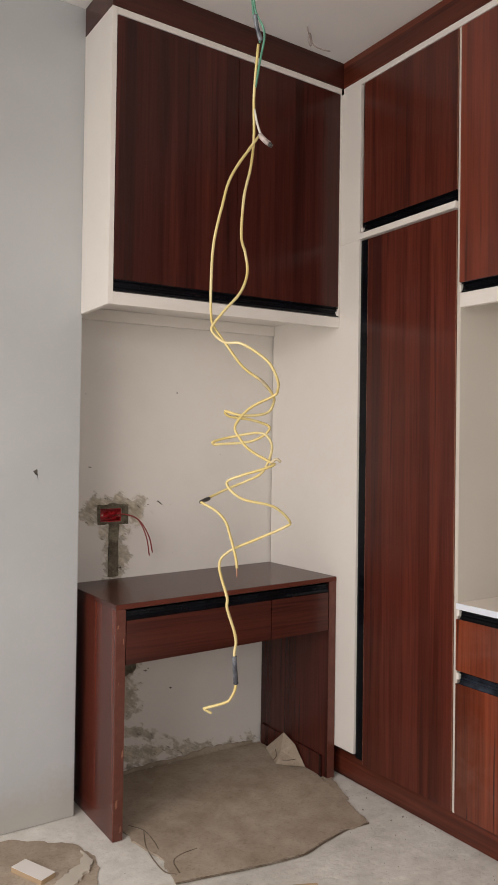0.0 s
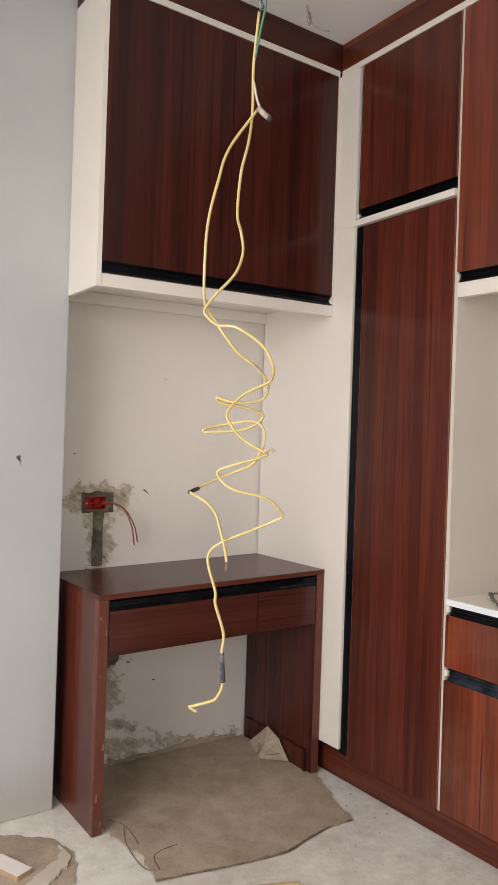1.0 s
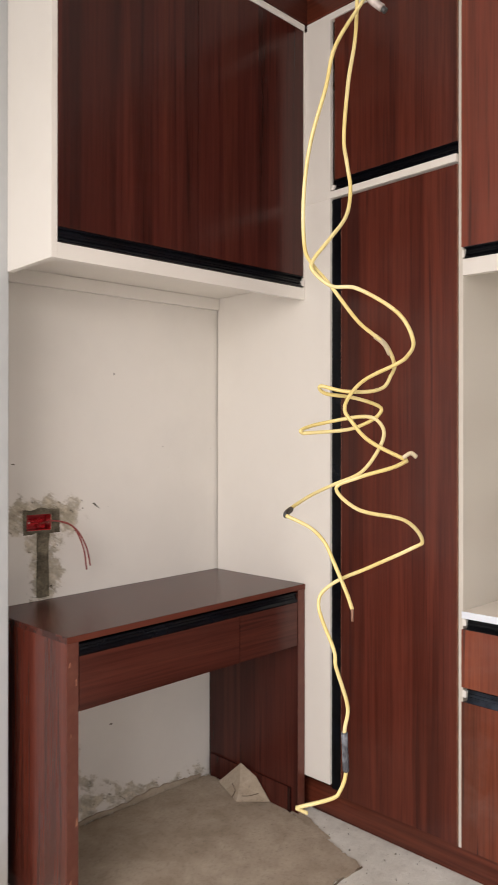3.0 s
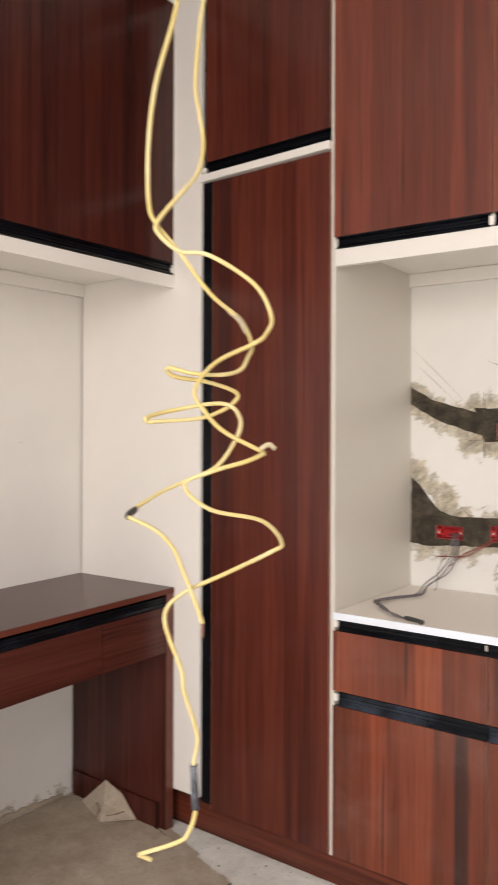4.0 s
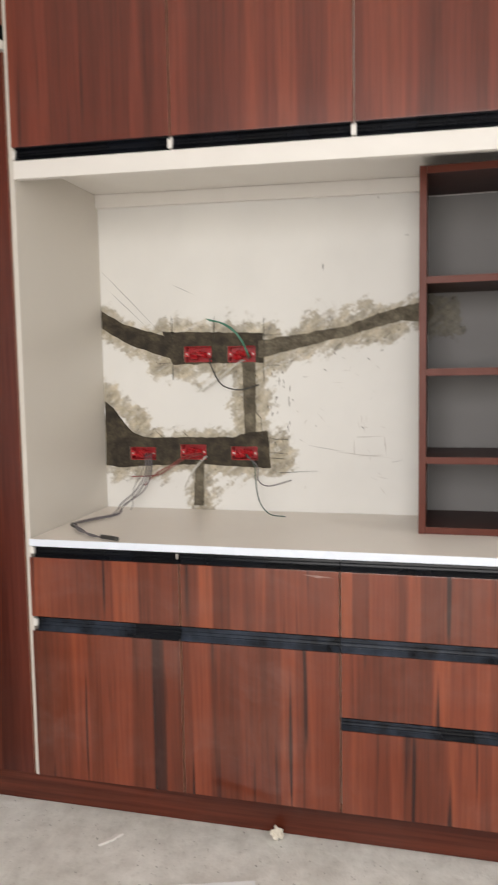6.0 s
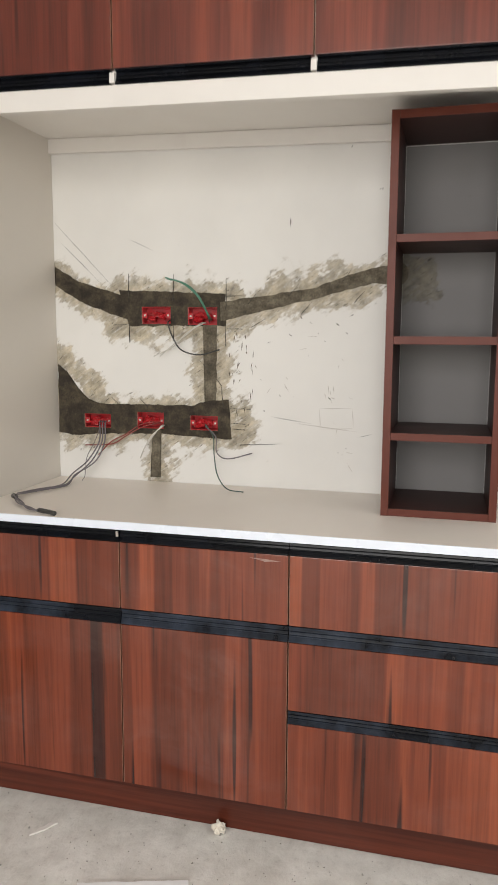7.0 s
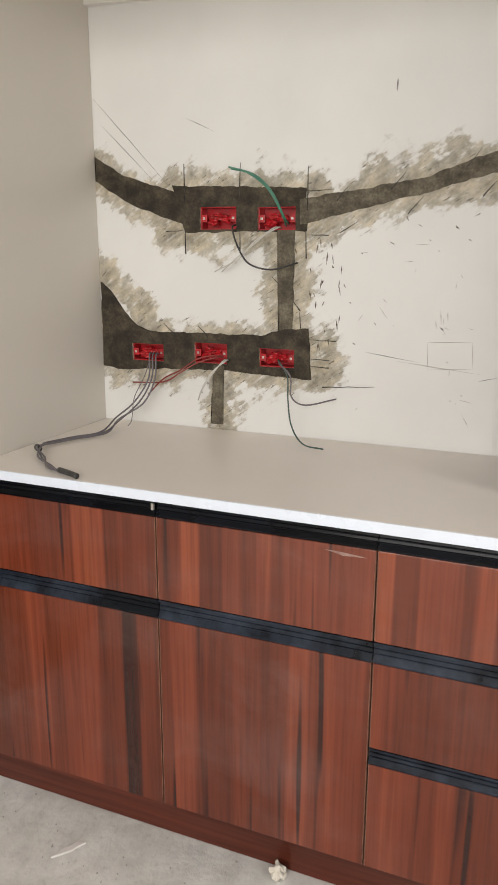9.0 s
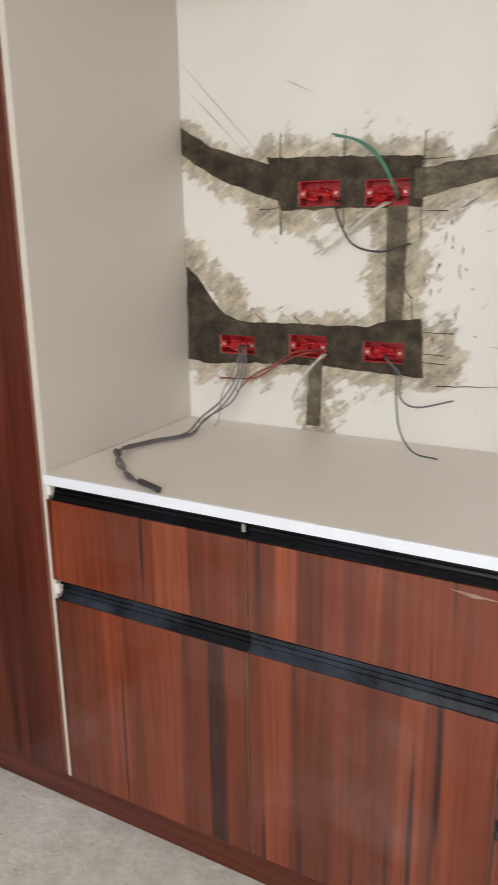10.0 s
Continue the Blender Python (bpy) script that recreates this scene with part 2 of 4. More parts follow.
# shelf boards coloured darker than their front edges for the shade inside
shelf_shaded = plain("shelf_board", (0.050, 0.0165, 0.012), 0.45, 0.4, 9.0, 0.03, tint=(0.085, 0.050, 0.045), spec=0.2)
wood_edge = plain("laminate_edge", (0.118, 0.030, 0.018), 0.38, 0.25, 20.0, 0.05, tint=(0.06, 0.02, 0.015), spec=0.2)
edge_glue = plain("worn_edge", (0.34, 0.155, 0.095), 0.5, 0.6, 30.0, tint=(0.08, 0.03, 0.02))
worn_band = plain("worn_band", (0.105, 0.027, 0.017), 0.4, 0.5, 30.0, 0.1, tint=(0.19, 0.075, 0.048))
board_white = plain("white_board", (0.80, 0.765, 0.715), 0.36, 0.10, 4.0, 0.02)
# cream board, toned down further because the side panel gets less light
board_cream_shaded = plain("cream_board_shaded", (0.635, 0.59, 0.525), 0.36, 0.14, 3.0, 0.03, tint=(0.60, 0.55, 0.47))
# white edge band with the blue of reflected daylight put into its colour
edge_daylit = plain("white_edge_daylit", (0.80, 0.85, 0.93), 0.28, 0.10, 8.0)
quartz = plain("white_counter", (0.84, 0.775, 0.70), 0.42, 0.16, 4.0, 0.02, tint=(0.72, 0.66, 0.585))
# bluish patches paint the sky's sheen; the low rails also carry dust
black_metal = plain("black_anodised", (0.0030, 0.0034, 0.0046), 0.22, 0.6, 9.0, 0.0, metal=0.0, tint=(0.008, 0.010, 0.016), spec=0.18)
black_sheen_dust = plain("black_anodised_sheen_dust", (0.004, 0.005, 0.0075), 0.24, 0.9, 7.0, 0.0, metal=0.0, tint=(0.052, 0.066, 0.094), spec=0.22)
ceiling_paint = plain("ceiling_paint", (0.78, 0.765, 0.75), 0.8, 0.12, 2.0, 0.05)
# off-white paint set to grey for the weak light on the pier
wall_paint_dimmed = plaster("wall_paint_dimmed", [], "XZ", white=(0.485, 0.50, 0.505), grime=0.6)


def render_coat(name, dark, mid, light):
    """Rough cement, mottled and trowelled."""
    m, n, l, bsdf = material(name)
    v = stretched(n, l, 1, 1, 1)
    a = noise_node(n, l, v, 24.0, 7.0, 0.70)
    b = noise_node(n, l, stretched(n, l, 1.0, 1.0, 2.4), 11.0, 5.0, 0.6)
    f = noise_node(n, l, v, 170.0, 4.0, 0.7)
    r = ramp(n, [(0.41, dark), (0.49, mid), (0.55, tuple(0.6 * a + 0.4 * b for a, b in zip(mid, light))), (0.62, light)])
    l.new(math_node(n, l, "ADD", math_node(n, l, "MULTIPLY", a.outputs[0], 0.62), math_node(n, l, "MULTIPLY", b.outputs[0], 0.38)), r.inputs[0])
    fr = ramp(n, [(0.32, (0.6, 0.6, 0.6)), (0.55, (1.1, 1.1, 1.1)), (0.7, (1.5, 1.48, 1.42))])
    l.new(f.outputs[0], fr.inputs[0])
    l.new(mixed(n, l, 0.8, r.outputs[0], fr.outputs[0], "MULTIPLY"), bsdf.inputs["Base Color"])
    bsdf.inputs["Roughness"].default_value = 0.8
    bumped(n, l, bsdf, math_node(n, l, "ADD", a.outputs[0], math_node(n, l, "MULTIPLY", f.outputs[0], 0.4)), 0.6, 0.004)
    return m


cement = render_coat("fresh_cement", (0.066, 0.055, 0.036), (0.112, 0.094, 0.064), (0.20, 0.172, 0.122))
cement_wet = render_coat("damp_cement", (0.019, 0.0138, 0.0080), (0.042, 0.0318, 0.0185), (0.090, 0.072, 0.045))
faint = plain("faint_mark", (0.34, 0.30, 0.25), 0.85, 0.5, 40.0)
scuffed = plain("pale_scuff", (0.34, 0.22, 0.18), 0.6, 0.8, 40.0, tint=(0.17, 0.06, 0.04))
gash = plain("gash", (0.03, 0.027, 0.022), 0.9, 0.3, 30.0)
red_plastic = plain("red_plastic", (0.50, 0.014, 0.022), 0.33, 0.65, 55.0, 0.1, tint=(0.16, 0.045, 0.035))
screw_metal = plain("screw_steel", (0.55, 0.5, 0.45), 0.4, 0.2, 40.0, metal=0.8)
yellow_pvc = plain("yellow_sheath", (0.55, 0.43, 0.155), 0.38, 0.9, 12.0, 0.05, tint=(0.66, 0.58, 0.34))
green_pvc = plain("green_sheath", (0.05, 0.20, 0.13), 0.4, 0.4, 12.0, tint=(0.2, 0.33, 0.26))
dull_green = plain("dull_green_sheath", (0.045, 0.085, 0.070), 0.45, 0.4, 14.0, tint=(0.13, 0.15, 0.13))
grey_pvc = plain("grey_sheath", (0.13, 0.115, 0.125), 0.45, 0.4, 14.0, tint=(0.25, 0.23, 0.23))
red_pvc = plain("red_sheath", (0.26, 0.035, 0.03), 0.45, 0.4, 14.0, tint=(0.3, 0.16, 0.14))
white_pvc = plain("pale_sheath", (0.55, 0.53, 0.48), 0.45, 0.4, 14.0)
hook_pvc = plain("dusty_wire_end", (0.42, 0.36, 0.33), 0.45, 0.9, 60.0, tint=(0.10, 0.07, 0.06))
black_pvc = plain("black_sheath", (0.02, 0.02, 0.02), 0.45, 0.3, 14.0)
tape_grey = plain("tape_dusty", (0.035, 0.038, 0.048), 0.25, 0.75, 45.0, tint=(0.30, 0.32, 0.36))
tape_pale = plain("pale_tape", (0.50, 0.42, 0.27), 0.5, 0.8, 60.0, tint=(0.2, 0.16, 0.12))
copper = plain("copper", (0.30, 0.16, 0.11), 0.35, 0.2, 40.0, metal=0.7)


def kraft(name):
    """Old cardboard: brown, trodden with cement dust, wrinkled."""
    m, n, l, bsdf = material(name)
    v = stretched(n, l, 1, 1, 1)
    big, mid, fine = noise_node(n, l, v, 2.6, 5.0, 0.6), noise_node(n, l, v, 11.0, 6.0, 0.65), noise_node(n, l, v, 90.0, 4.0, 0.7)
    mid.inputs["Distortion"].default_value = 0.6
    r = ramp(n, [(0.34, (0.28, 0.222, 0.160)), (0.48, (0.37, 0.300, 0.228)), (0.60, (0.44, 0.368, 0.288)), (0.72, (0.52, 0.452, 0.372))])
    l.new(math_node(n, l, "ADD", math_node(n, l, "MULTIPLY", big.outputs[0], 0.6), math_node(n, l, "MULTIPLY", mid.outputs[0], 0.4)), r.inputs[0])
    fr = ramp(n, [(0.30, (0.72, 0.70, 0.68)), (0.45, (1, 1, 1)), (0.72, (1.12, 1.12, 1.1))])
    l.new(fine.outputs[0], fr.inputs[0])
    l.new(mixed(n, l, 0.8, r.outputs[0], fr.outputs[0], "MULTIPLY"), bsdf.inputs["Base Color"])
    bsdf.inputs["Roughness"].default_value = 0.85
    bumped(n, l, bsdf, math_node(n, l, "ADD", mid.outputs[0], math_node(n, l, "MULTIPLY", fine.outputs[0], 0.25)), 0.3, 0.006)
    return m


cardboard_mat = kraft("dusty_cardboard")
cardboard_dark = plain("cardboard_core", (0.12, 0.085, 0.055), 0.9, 0.4, 20.0, 0.2)
white_card = plain("white_card", (0.87, 0.865, 0.85), 0.6, 0.1, 8.0)
paper = plain("dusty_paper", (0.55, 0.50, 0.42), 0.85, 0.4, 9.0, 0.1)
raw_wood = plain("raw_wood", (0.46, 0.33, 0.20), 0.7, 0.4, 12.0, 0.1, tint=(0.3, 0.2, 0.12))
chalk = plain("plaster_lump", (0.74, 0.68, 0.57), 0.9, 0.4, 40.0, 0.4)
grit_mat = plain("cement_crumbs", (0.24, 0.22, 0.19), 0.9, 0.8, 60.0, 0.3, tint=(0.55, 0.52, 0.46))
floor_mat = screed("cement_floor")

# ---- building helpers ----
ORIGIN = {}


def mesh_object(name, bm, mat, shift=(0, 0, 0), smooth=False):
    bmesh.ops.recalc_face_normals(bm, faces=bm.faces)
    bmesh.ops.translate(bm, verts=bm.verts, vec=-Vector(shift))
    me = bpy.data.meshes.new(name)
    bm.to_mesh(me)
    bm.free()
    me.materials.append(mat)
    if smooth:
        for p in me.polygons:
            p.use_smooth = True
    return new(name, me)


def thing(name, base, label, category, group=""):
    ob = new(name)
    ob.empty_display_size = 0.05
    ob.location = base
    ORIGIN[ob] = Vector(base)
    return tagged(ob, label, category, group)


def part(name, bm, mat, parent, label="", smooth=False):
    o = ORIGIN[parent]
    ob = mesh_object(name, bm, mat, o, smooth)
    ob.parent = parent
    ORIGIN[ob] = o
    if label:
        tagged(ob, label)
    return ob


def solid(name, bm, mat, base, label, category, kind="", smooth=False, group=""):
    """A thing of one mesh, with its origin at its base."""
    ob = mesh_object(name, bm, mat, base, smooth)
    ob.location = base
    ORIGIN[ob] = Vector(base)
    return tagged(ob, label, category, group, kind)


def box(x0, x1, y0, y1, z0, z1, bevel=0.0012, bm=None):
    own = bmesh.new()
    bmesh.ops.create_cube(own, size=1.0)
    for v in own.verts:
        v.co = Vector((x0 + (v.co.x + 0.5) * (x1 - x0), y0 + (v.co.y + 0.5) * (y1 - y0), z0 + (v.co.z + 0.5) * (z1 - z0)))
    if bevel:
        bmesh.ops.bevel(own, geom=own.edges[:], offset=bevel, segments=2, affect="EDGES", profile=0.7)
    if bm is None:
        return own
    me = bpy.data.meshes.new("tmp")
    own.to_mesh(me)
    own.free()
    bm.from_mesh(me)
    bpy.data.meshes.remove(me)
    return bm


def leaned(ob, lift):
    """Carpentry that is not quite level: raises each point of a thing's parts by lift(x, y, z)."""
    for piece in ob.children_recursive:
        o = ORIGIN[piece]
        for v in piece.data.vertices:
            v.co.z += lift(v.co.x + o.x, v.co.y + o.y, v.co.z + o.z)


def structure(name, bm, mat, label, category, smooth=False):
    return tagged(mesh_object(name, bm, mat, (0, 0, 0), smooth), label, category, kind="structure")


def extrude_profile(points, axis, a, b, flip=1.0, front=0.0, z0=0.0):
    """A bar: (depth, height) points swept along x or y from a to b. Depth runs into the cabinet."""
    bm = bmesh.new()
    ends = []
    for s in (a, b):
        ring = []
        for d, h in points:
            ring.append(bm.verts.new((front + flip * d, s, z0 + h) if axis == "y" else (s, front + flip * d, z0 + h)))
        ends.append(ring)
    n = len(points)
    for i in range(n):
        bm.faces.new((ends[0][i], ends[0][(i + 1) % n], ends[1][(i + 1) % n], ends[1][i]))
    bm.faces.new(ends[0])
    bm.faces.new(ends[1][::-1])
    return bm


def grip(h):
    """Section of a black finger-grip rail: a stepped face with two grooves and a lip."""
    return [(0.022, h), (0.000, h), (0.000, 0.90 * h), (0.009, 0.84 * h), (0.008, 0.66 * h), (0.0055, 0.64 * h), (0.0055, 0.58 * h),
            (0.0075, 0.56 * h), (0.0065, 0.42 * h), (0.004, 0.40 * h), (0.004, 0.35 * h), (0.0055, 0.33 * h), (-0.0015, 0.07 * h), (-0.0015, 0.0), (0.022, 0.0)]


def tube(points, radius, resolution=6, sides=8):
    """A round cord through control points (Catmull-Rom)."""
    P = [Vector(p) for p in points]
    P = [P[0] * 2 - P[1]] + P + [P[-1] * 2 - P[-2]]
    line = []
    for i in range(1, len(P) - 2):
        for k in range(resolution):
            t = k / resolution
            a, b, c, d = P[i - 1], P[i], P[i + 1], P[i + 2]
            line.append(0.5 * ((2 * b) + (c - a) * t + (2 * a - 5 * b + 4 * c - d) * t * t + (3 * b - a - 3 * c + d) * t * t * t))
    line.append(P[-2])
    bm = bmesh.new()
    rings = []
    up = Vector((0.31, 0.17, 0.93)).normalized()
    for i, p in enumerate(line):
        d = (line[min(i + 1, len(line) - 1)] - line[max(i - 1, 0)]).normalized()
        u = (up - d * up.dot(d))
        u = u.normalized() if u.length > 1e-4 else d.orthogonal().normalized()
        up = u
        w = d.cross(u)
        r = radius * (1.0 + 0.06 * noise.noise(p * 60))
        rings.append([bm.verts.new(p + (u * math.cos(2 * math.pi * s / sides) + w * math.sin(2 * math.pi * s / sides)) * r) for s in range(sides)])
    for A, B in zip(rings, rings[1:]):
        for s in range(sides):
            bm.faces.new((A[s], A[(s + 1) % sides], B[(s + 1) % sides], B[s]))
    bm.faces.new(rings[0][::-1])
    bm.faces.new(rings[-1])
    return bm


def ragged(points, depth, plane, at, amp=0.006, step=0.012, seed=0, holes=()):
    """A thin slab with an uneven outline. plane: 'x' lies on a wall of constant x (points are y, z), 'y' (x, z), 'z' (x, y).
    It stands out from at by depth. holes: rectangles cut through it."""
    rim = []
    n = len(points)
    for i in range(n):
        a, b = Vector(points[i]), Vector(points[(i + 1) % n])
        k = max(1, int((b - a).length / step))
        for j in range(k):
            p = a.lerp(b, j / k)
            q = Vector((p.x * 38.0 + seed * 7.3, p.y * 38.0 - seed * 3.1, seed * 1.7))
            p = p + Vector((noise.noise(q), noise.noise(q + Vector((9.1, 4.2, 1.3))))) * amp
            p = p + Vector((noise.noise(q * 3.3), noise.noise(q * 3.3 + Vector((2.1, 7.7, 3.3))))) * amp * 0.45
            rim.append(p)
    put = {"x": lambda p, d: (at - d, p[0], p[1]), "y": lambda p, d: (p[0], at - d, p[1]), "z": lambda p, d: (p[0], p[1], at + d)}[plane]
    bm = bmesh.new()
    f = bm.faces.new([bm.verts.new(put(p, depth)) for p in rim])
    bmesh.ops.triangulate(bm, faces=[f])
    cut_holes(bm, holes, plane)
    g = bmesh.ops.extrude_face_region(bm, geom=bm.faces[:])
    back = Vector(put((0, 0), 0)) - Vector(put((0, 0), depth))
    bmesh.ops.translate(bm, verts=[e for e in g["geom"] if isinstance(e, bmesh.types.BMVert)], vec=back)
    return bm


def cut_holes(bm, holes, plane):
    i, j = {"x": (1, 2), "y": (0, 2), "z": (0, 1)}[plane]
    for a0, a1, b0, b1 in holes:
        for axis, value in ((i, a0), (i, a1), (j, b0), (j, b1)):
            no, co = [0, 0, 0], [0, 0, 0]
            no[axis], co[axis] = 1, value
            bmesh.ops.bisect_plane(bm, geom=bm.verts[:] + bm.edges[:] + bm.faces[:], plane_co=co, plane_no=no)
        inside = [f for f in bm.faces if a0 < f.calc_center_median()[i] < a1 and b0 < f.calc_center_median()[j] < b1]
        bmesh.ops.delete(bm, geom=inside, context="FACES")


def lump(centre, size, seed, rough=0.35, sub=3):
    bm = bmesh.new()
    bmesh.ops.create_icosphere(bm, subdivisions=sub, radius=0.5)
    for v in bm.verts:
        k = 1 + rough * noise.noise(v.co * 3.1 + Vector((seed, seed * 2.0, 0))) + 0.4 * rough * noise.noise(v.co * 9.0 + Vector((0, seed, 3)))
        v.co = Vector((v.co.x * size[0] * k, v.co.y * size[1] * k, v.co.z * size[2] * k)) + Vector(centre)
    return bm


# ---- plan ----
FRONT, BACK = 2.122, 2.656          # cabinet fronts and kitchen wall, along x
NOOK_FRONT, NOOK_BACK = 2.455, 2.935  # hanging cabinet front and desk wall, along y
PIER_Y, PIER_X = 2.705, 1.096
CEIL = 2.955
SIDE = 1.828                       # where the tall cabinet ends and the worktop begins
RUN_END = 0.30

# junction boxes in the kitchen wall (y0, y1, z0, z1) and in the desk wall (x0, x1, z0, z1)
BOXES = [(y0, y1, z0 + 0.008, z1 + 0.008) for y0, y1, z0, z1 in ((1.426, 1.525, 1.325, 1.379), (1.272, 1.370, 1.322, 1.376), (1.638, 1.735, 0.986, 1.032), (1.452, 1.547, 0.989, 1.042), (1.270, 1.364, 0.989, 1.036))]
DESK_BOX = (1.275, 1.368, 1.040, 1.094)

smeared = [((1.832, 1.474), (1.591, 1.365), 0.058), ((1.581, 1.369), (1.241, 1.364), 0.095), ((1.241, 1.364), (0.819, 1.455), 0.058), ((1.05, 1.46), (0.93, 1.50), 0.02), ((0.74, 1.475), (0.645, 1.465), 0.045),
           ((1.285, 1.315), (1.285, 1.085), 0.062), ((1.832, 1.106), (1.690, 1.025), 0.05), ((1.80, 1.020), (1.230, 1.015), 0.086), ((1.475, 0.955), (1.475, 0.837), 0.052), ((1.80, 1.225), (1.70, 1.115), 0.045)]
kitchen_plaster = plaster("kitchen_plaster", smeared)
desk_plaster = plaster("desk_plaster", [((1.26, 1.09), (1.42, 1.09), 0.058), ((1.335, 1.05), (1.34, 0.84), 0.050), ((1.400, 0.45), (1.400, 0.26), 0.048), ((1.385, 0.18), (1.50, 0.14), 0.03), ((1.36, 0.09), (1.66, 0.05), 0.035), ((1.2, 0.02), (2.05, 0.03), 0.015)], "XZ",
                       white=(0.76, 0.725, 0.68), smear=(0.36, 0.315, 0.24))

# wall behind the shelf, coloured dark grey to stand for the shade inside it
shelf_shade_plaster = plaster("shelf_shade_plaster", [((0.74, 1.475), (0.660, 1.455), 0.060)], white=(0.215, 0.205, 0.20), smear=(0.13, 0.115, 0.085))

# ---- room ----
bm = bmesh.new()
bmesh.ops.create_grid(bm, x_segments=60, y_segments=60, size=0.5)
for v in bm.verts:
    x, y = -2.3 + (v.co.x + 0.5) * 5.2, -2.1 + (v.co.y + 0.5) * 5.3
    v.co = Vector((x, y, 0.0015 * noise.noise(Vector((x * 2.3, y * 2.3, 0))) - 0.0015))
structure("floor", bm, floor_mat, "bare dusty grey cement screed floor", "floor", True)
structure("ceiling", box(-2.4, 2.9, -2.2, 3.2, CEIL, CEIL + 0.12, 0), ceiling_paint, "plain white painted ceiling", "ceiling")


def wall_with_holes(name, plane, at, thick, a0, a1, b0, b1, holes, mat, label):
    bm = bmesh.new()
    put = {"x": lambda a, b: (at, a, b), "y": lambda a, b: (a, at, b)}[plane]
    bm.faces.new([bm.verts.new(put(*p)) for p in ((a0, b0), (a1, b0), (a1, b1), (a0, b1))])
    cut_holes(bm, holes, plane)
    g = bmesh.ops.extrude_face_region(bm, geom=bm.faces[:])
    bmesh.ops.translate(bm, verts=[e for e in g["geom"] if isinstance(e, bmesh.types.BMVert)], vec=(thick, 0, 0) if plane == "x" else (0, thick, 0))
    return structure(name, bm, mat, label, "wall")


wall_with_holes("wall_east", "x", BACK, 0.15, -2.1, 3.2, 0.0, CEIL, BOXES, kitchen_plaster, "white plastered wall with cement-filled cable chases")
wall_with_holes("wall_north", "y", NOOK_BACK, 0.15, PIER_X - 0.3, BACK, 0.0, CEIL, [DESK_BOX], desk_plaster, "white plastered desk wall with cement smears")
structure("wall_pier", box(-1.4, PIER_X, PIER_Y, 3.2, 0, CEIL, 0.004), wall_paint_dimmed, "off-white plastered wall end, darkened for weak light, with a scuffed foot", "wall")
# unseen west and south walls, added to shape and bounce the light
wall_with_holes("wall_west", "x", -1.4, 0.12, -2.1, PIER_Y, 0.0, CEIL, [(-0.15, 1.95, 0.02, 2.6)], wall_paint_dimmed, "unseen off-white wall with a wide opening, added to shape the daylight")
wall_with_holes("wall_south", "y", -2.1, 0.1, -1.4, BACK, 0.0, CEIL, [(0.2, 1.8, 0.02, 2.60)], wall_paint_dimmed, "unseen off-white wall with an opening, added for bounce and fill light")

# crown and plinth
structure("trim_crown_run", box(FRONT - 0.004, BACK - 0.002, RUN_END, NOOK_FRONT - 0.006, 2.850, CEIL - 0.001, 0.001), wood_y, "dark brown laminate crown fascia above the tall units", "fascia")
structure("trim_crown_desk", box(1.089, BACK - 0.002, NOOK_FRONT - 0.004, PIER_Y - 0.003, 2.850, CEIL - 0.001, 0.001), wood_x, "dark brown laminate crown fascia above the hanging cabinet", "fascia")
structure("trim_plinth", box(2.158, 2.176, RUN_END, NOOK_BACK - 0.004, 0.0, 0.104, 0.001), wood_y, "dark brown laminate plinth board under the cabinets", "plinth")


# ---- cabinets along the kitchen wall ----
def front(name, parent, mat, y0, y1, z0, z1):
    ob = part(name, box(FRONT, FRONT + 0.018, y0 + 0.0030, y1 - 0.0030, z0, z1, 0.0012), mat, parent)
    for a in (y0 + 0.0019, y1 - 0.0029):
        part("edge_strip", box(FRONT + 0.0006, FRONT + 0.0175, a, a + 0.0010, z0 + 0.0005, z1 - 0.0005, 0), edge_glue, ob, "thin worn orange edge strip")
    return ob


def rail(parent, y0, y1, z0, z1, name="grip_rail"):
    return part(name, extrude_profile(grip(z1 - z0), "y", y0, y1, 1.0, FRONT, z0), black_sheen_dust if z0 < 0.7 else black_metal, parent, "black anodised finger-grip rail")


def cap(parent, y0, y1, z0, z1):
    return part("end_cap", box(FRONT - 0.003, FRONT + 0.012, y0, y1, z0, z1, 0.001), board_white, parent, "small white plastic end cap")


tall = thing("tall_cabinet", (2.38, 2.06, 0.0), "tall brown laminate cabinet with white edges beside the desk", "cabinet")
part("body", box(2.140, BACK - 0.002, 1.845, 2.30, 0.107, 2.82, 0.001), board_white, tall)
part("side_panel", box(FRONT + 0.004, BACK - 0.001, SIDE, 1.8435, 0.102, 2.848, 0.001), board_cream_shaded, tall, "white board side panel")
part("corner_filler", box(FRONT - 0.006, FRONT + 0.012, 2.340, NOOK_BACK - 0.009, 0.133, 2.822, 0.001), board_white, tall, "wide white board filler reaching the desk wall")
front("door", tall, wood_tall, 1.844, 2.297, 0.106, 2.186)
part("edge_rail", box(FRONT + 0.004, FRONT + 0.022, 2.299, 2.339, 0.118, 2.189, 0.002), black_metal, tall, "black vertical edge rail")
part("divider", box(FRONT - 0.0085, FRONT + 0.019, 1.845, NOOK_FRONT - 0.003, 2.192, 2.216, 0.001), board_white, tall, "white divider strip")
rail(tall, 1.846, 2.322, 2.219, 2.255)
cap(tall, 2.323, 2.336, 2.221, 2.238)
front("upper_door", tall, wood_tall, 1.844, 2.326, 2.257, 2.822)
part("top_strip", box(FRONT - 0.001, FRONT + 0.019, RUN_END, NOOK_FRONT - 0.003, 2.825, 2.8485, 0.001), board_white, tall, "white strip under the crown")

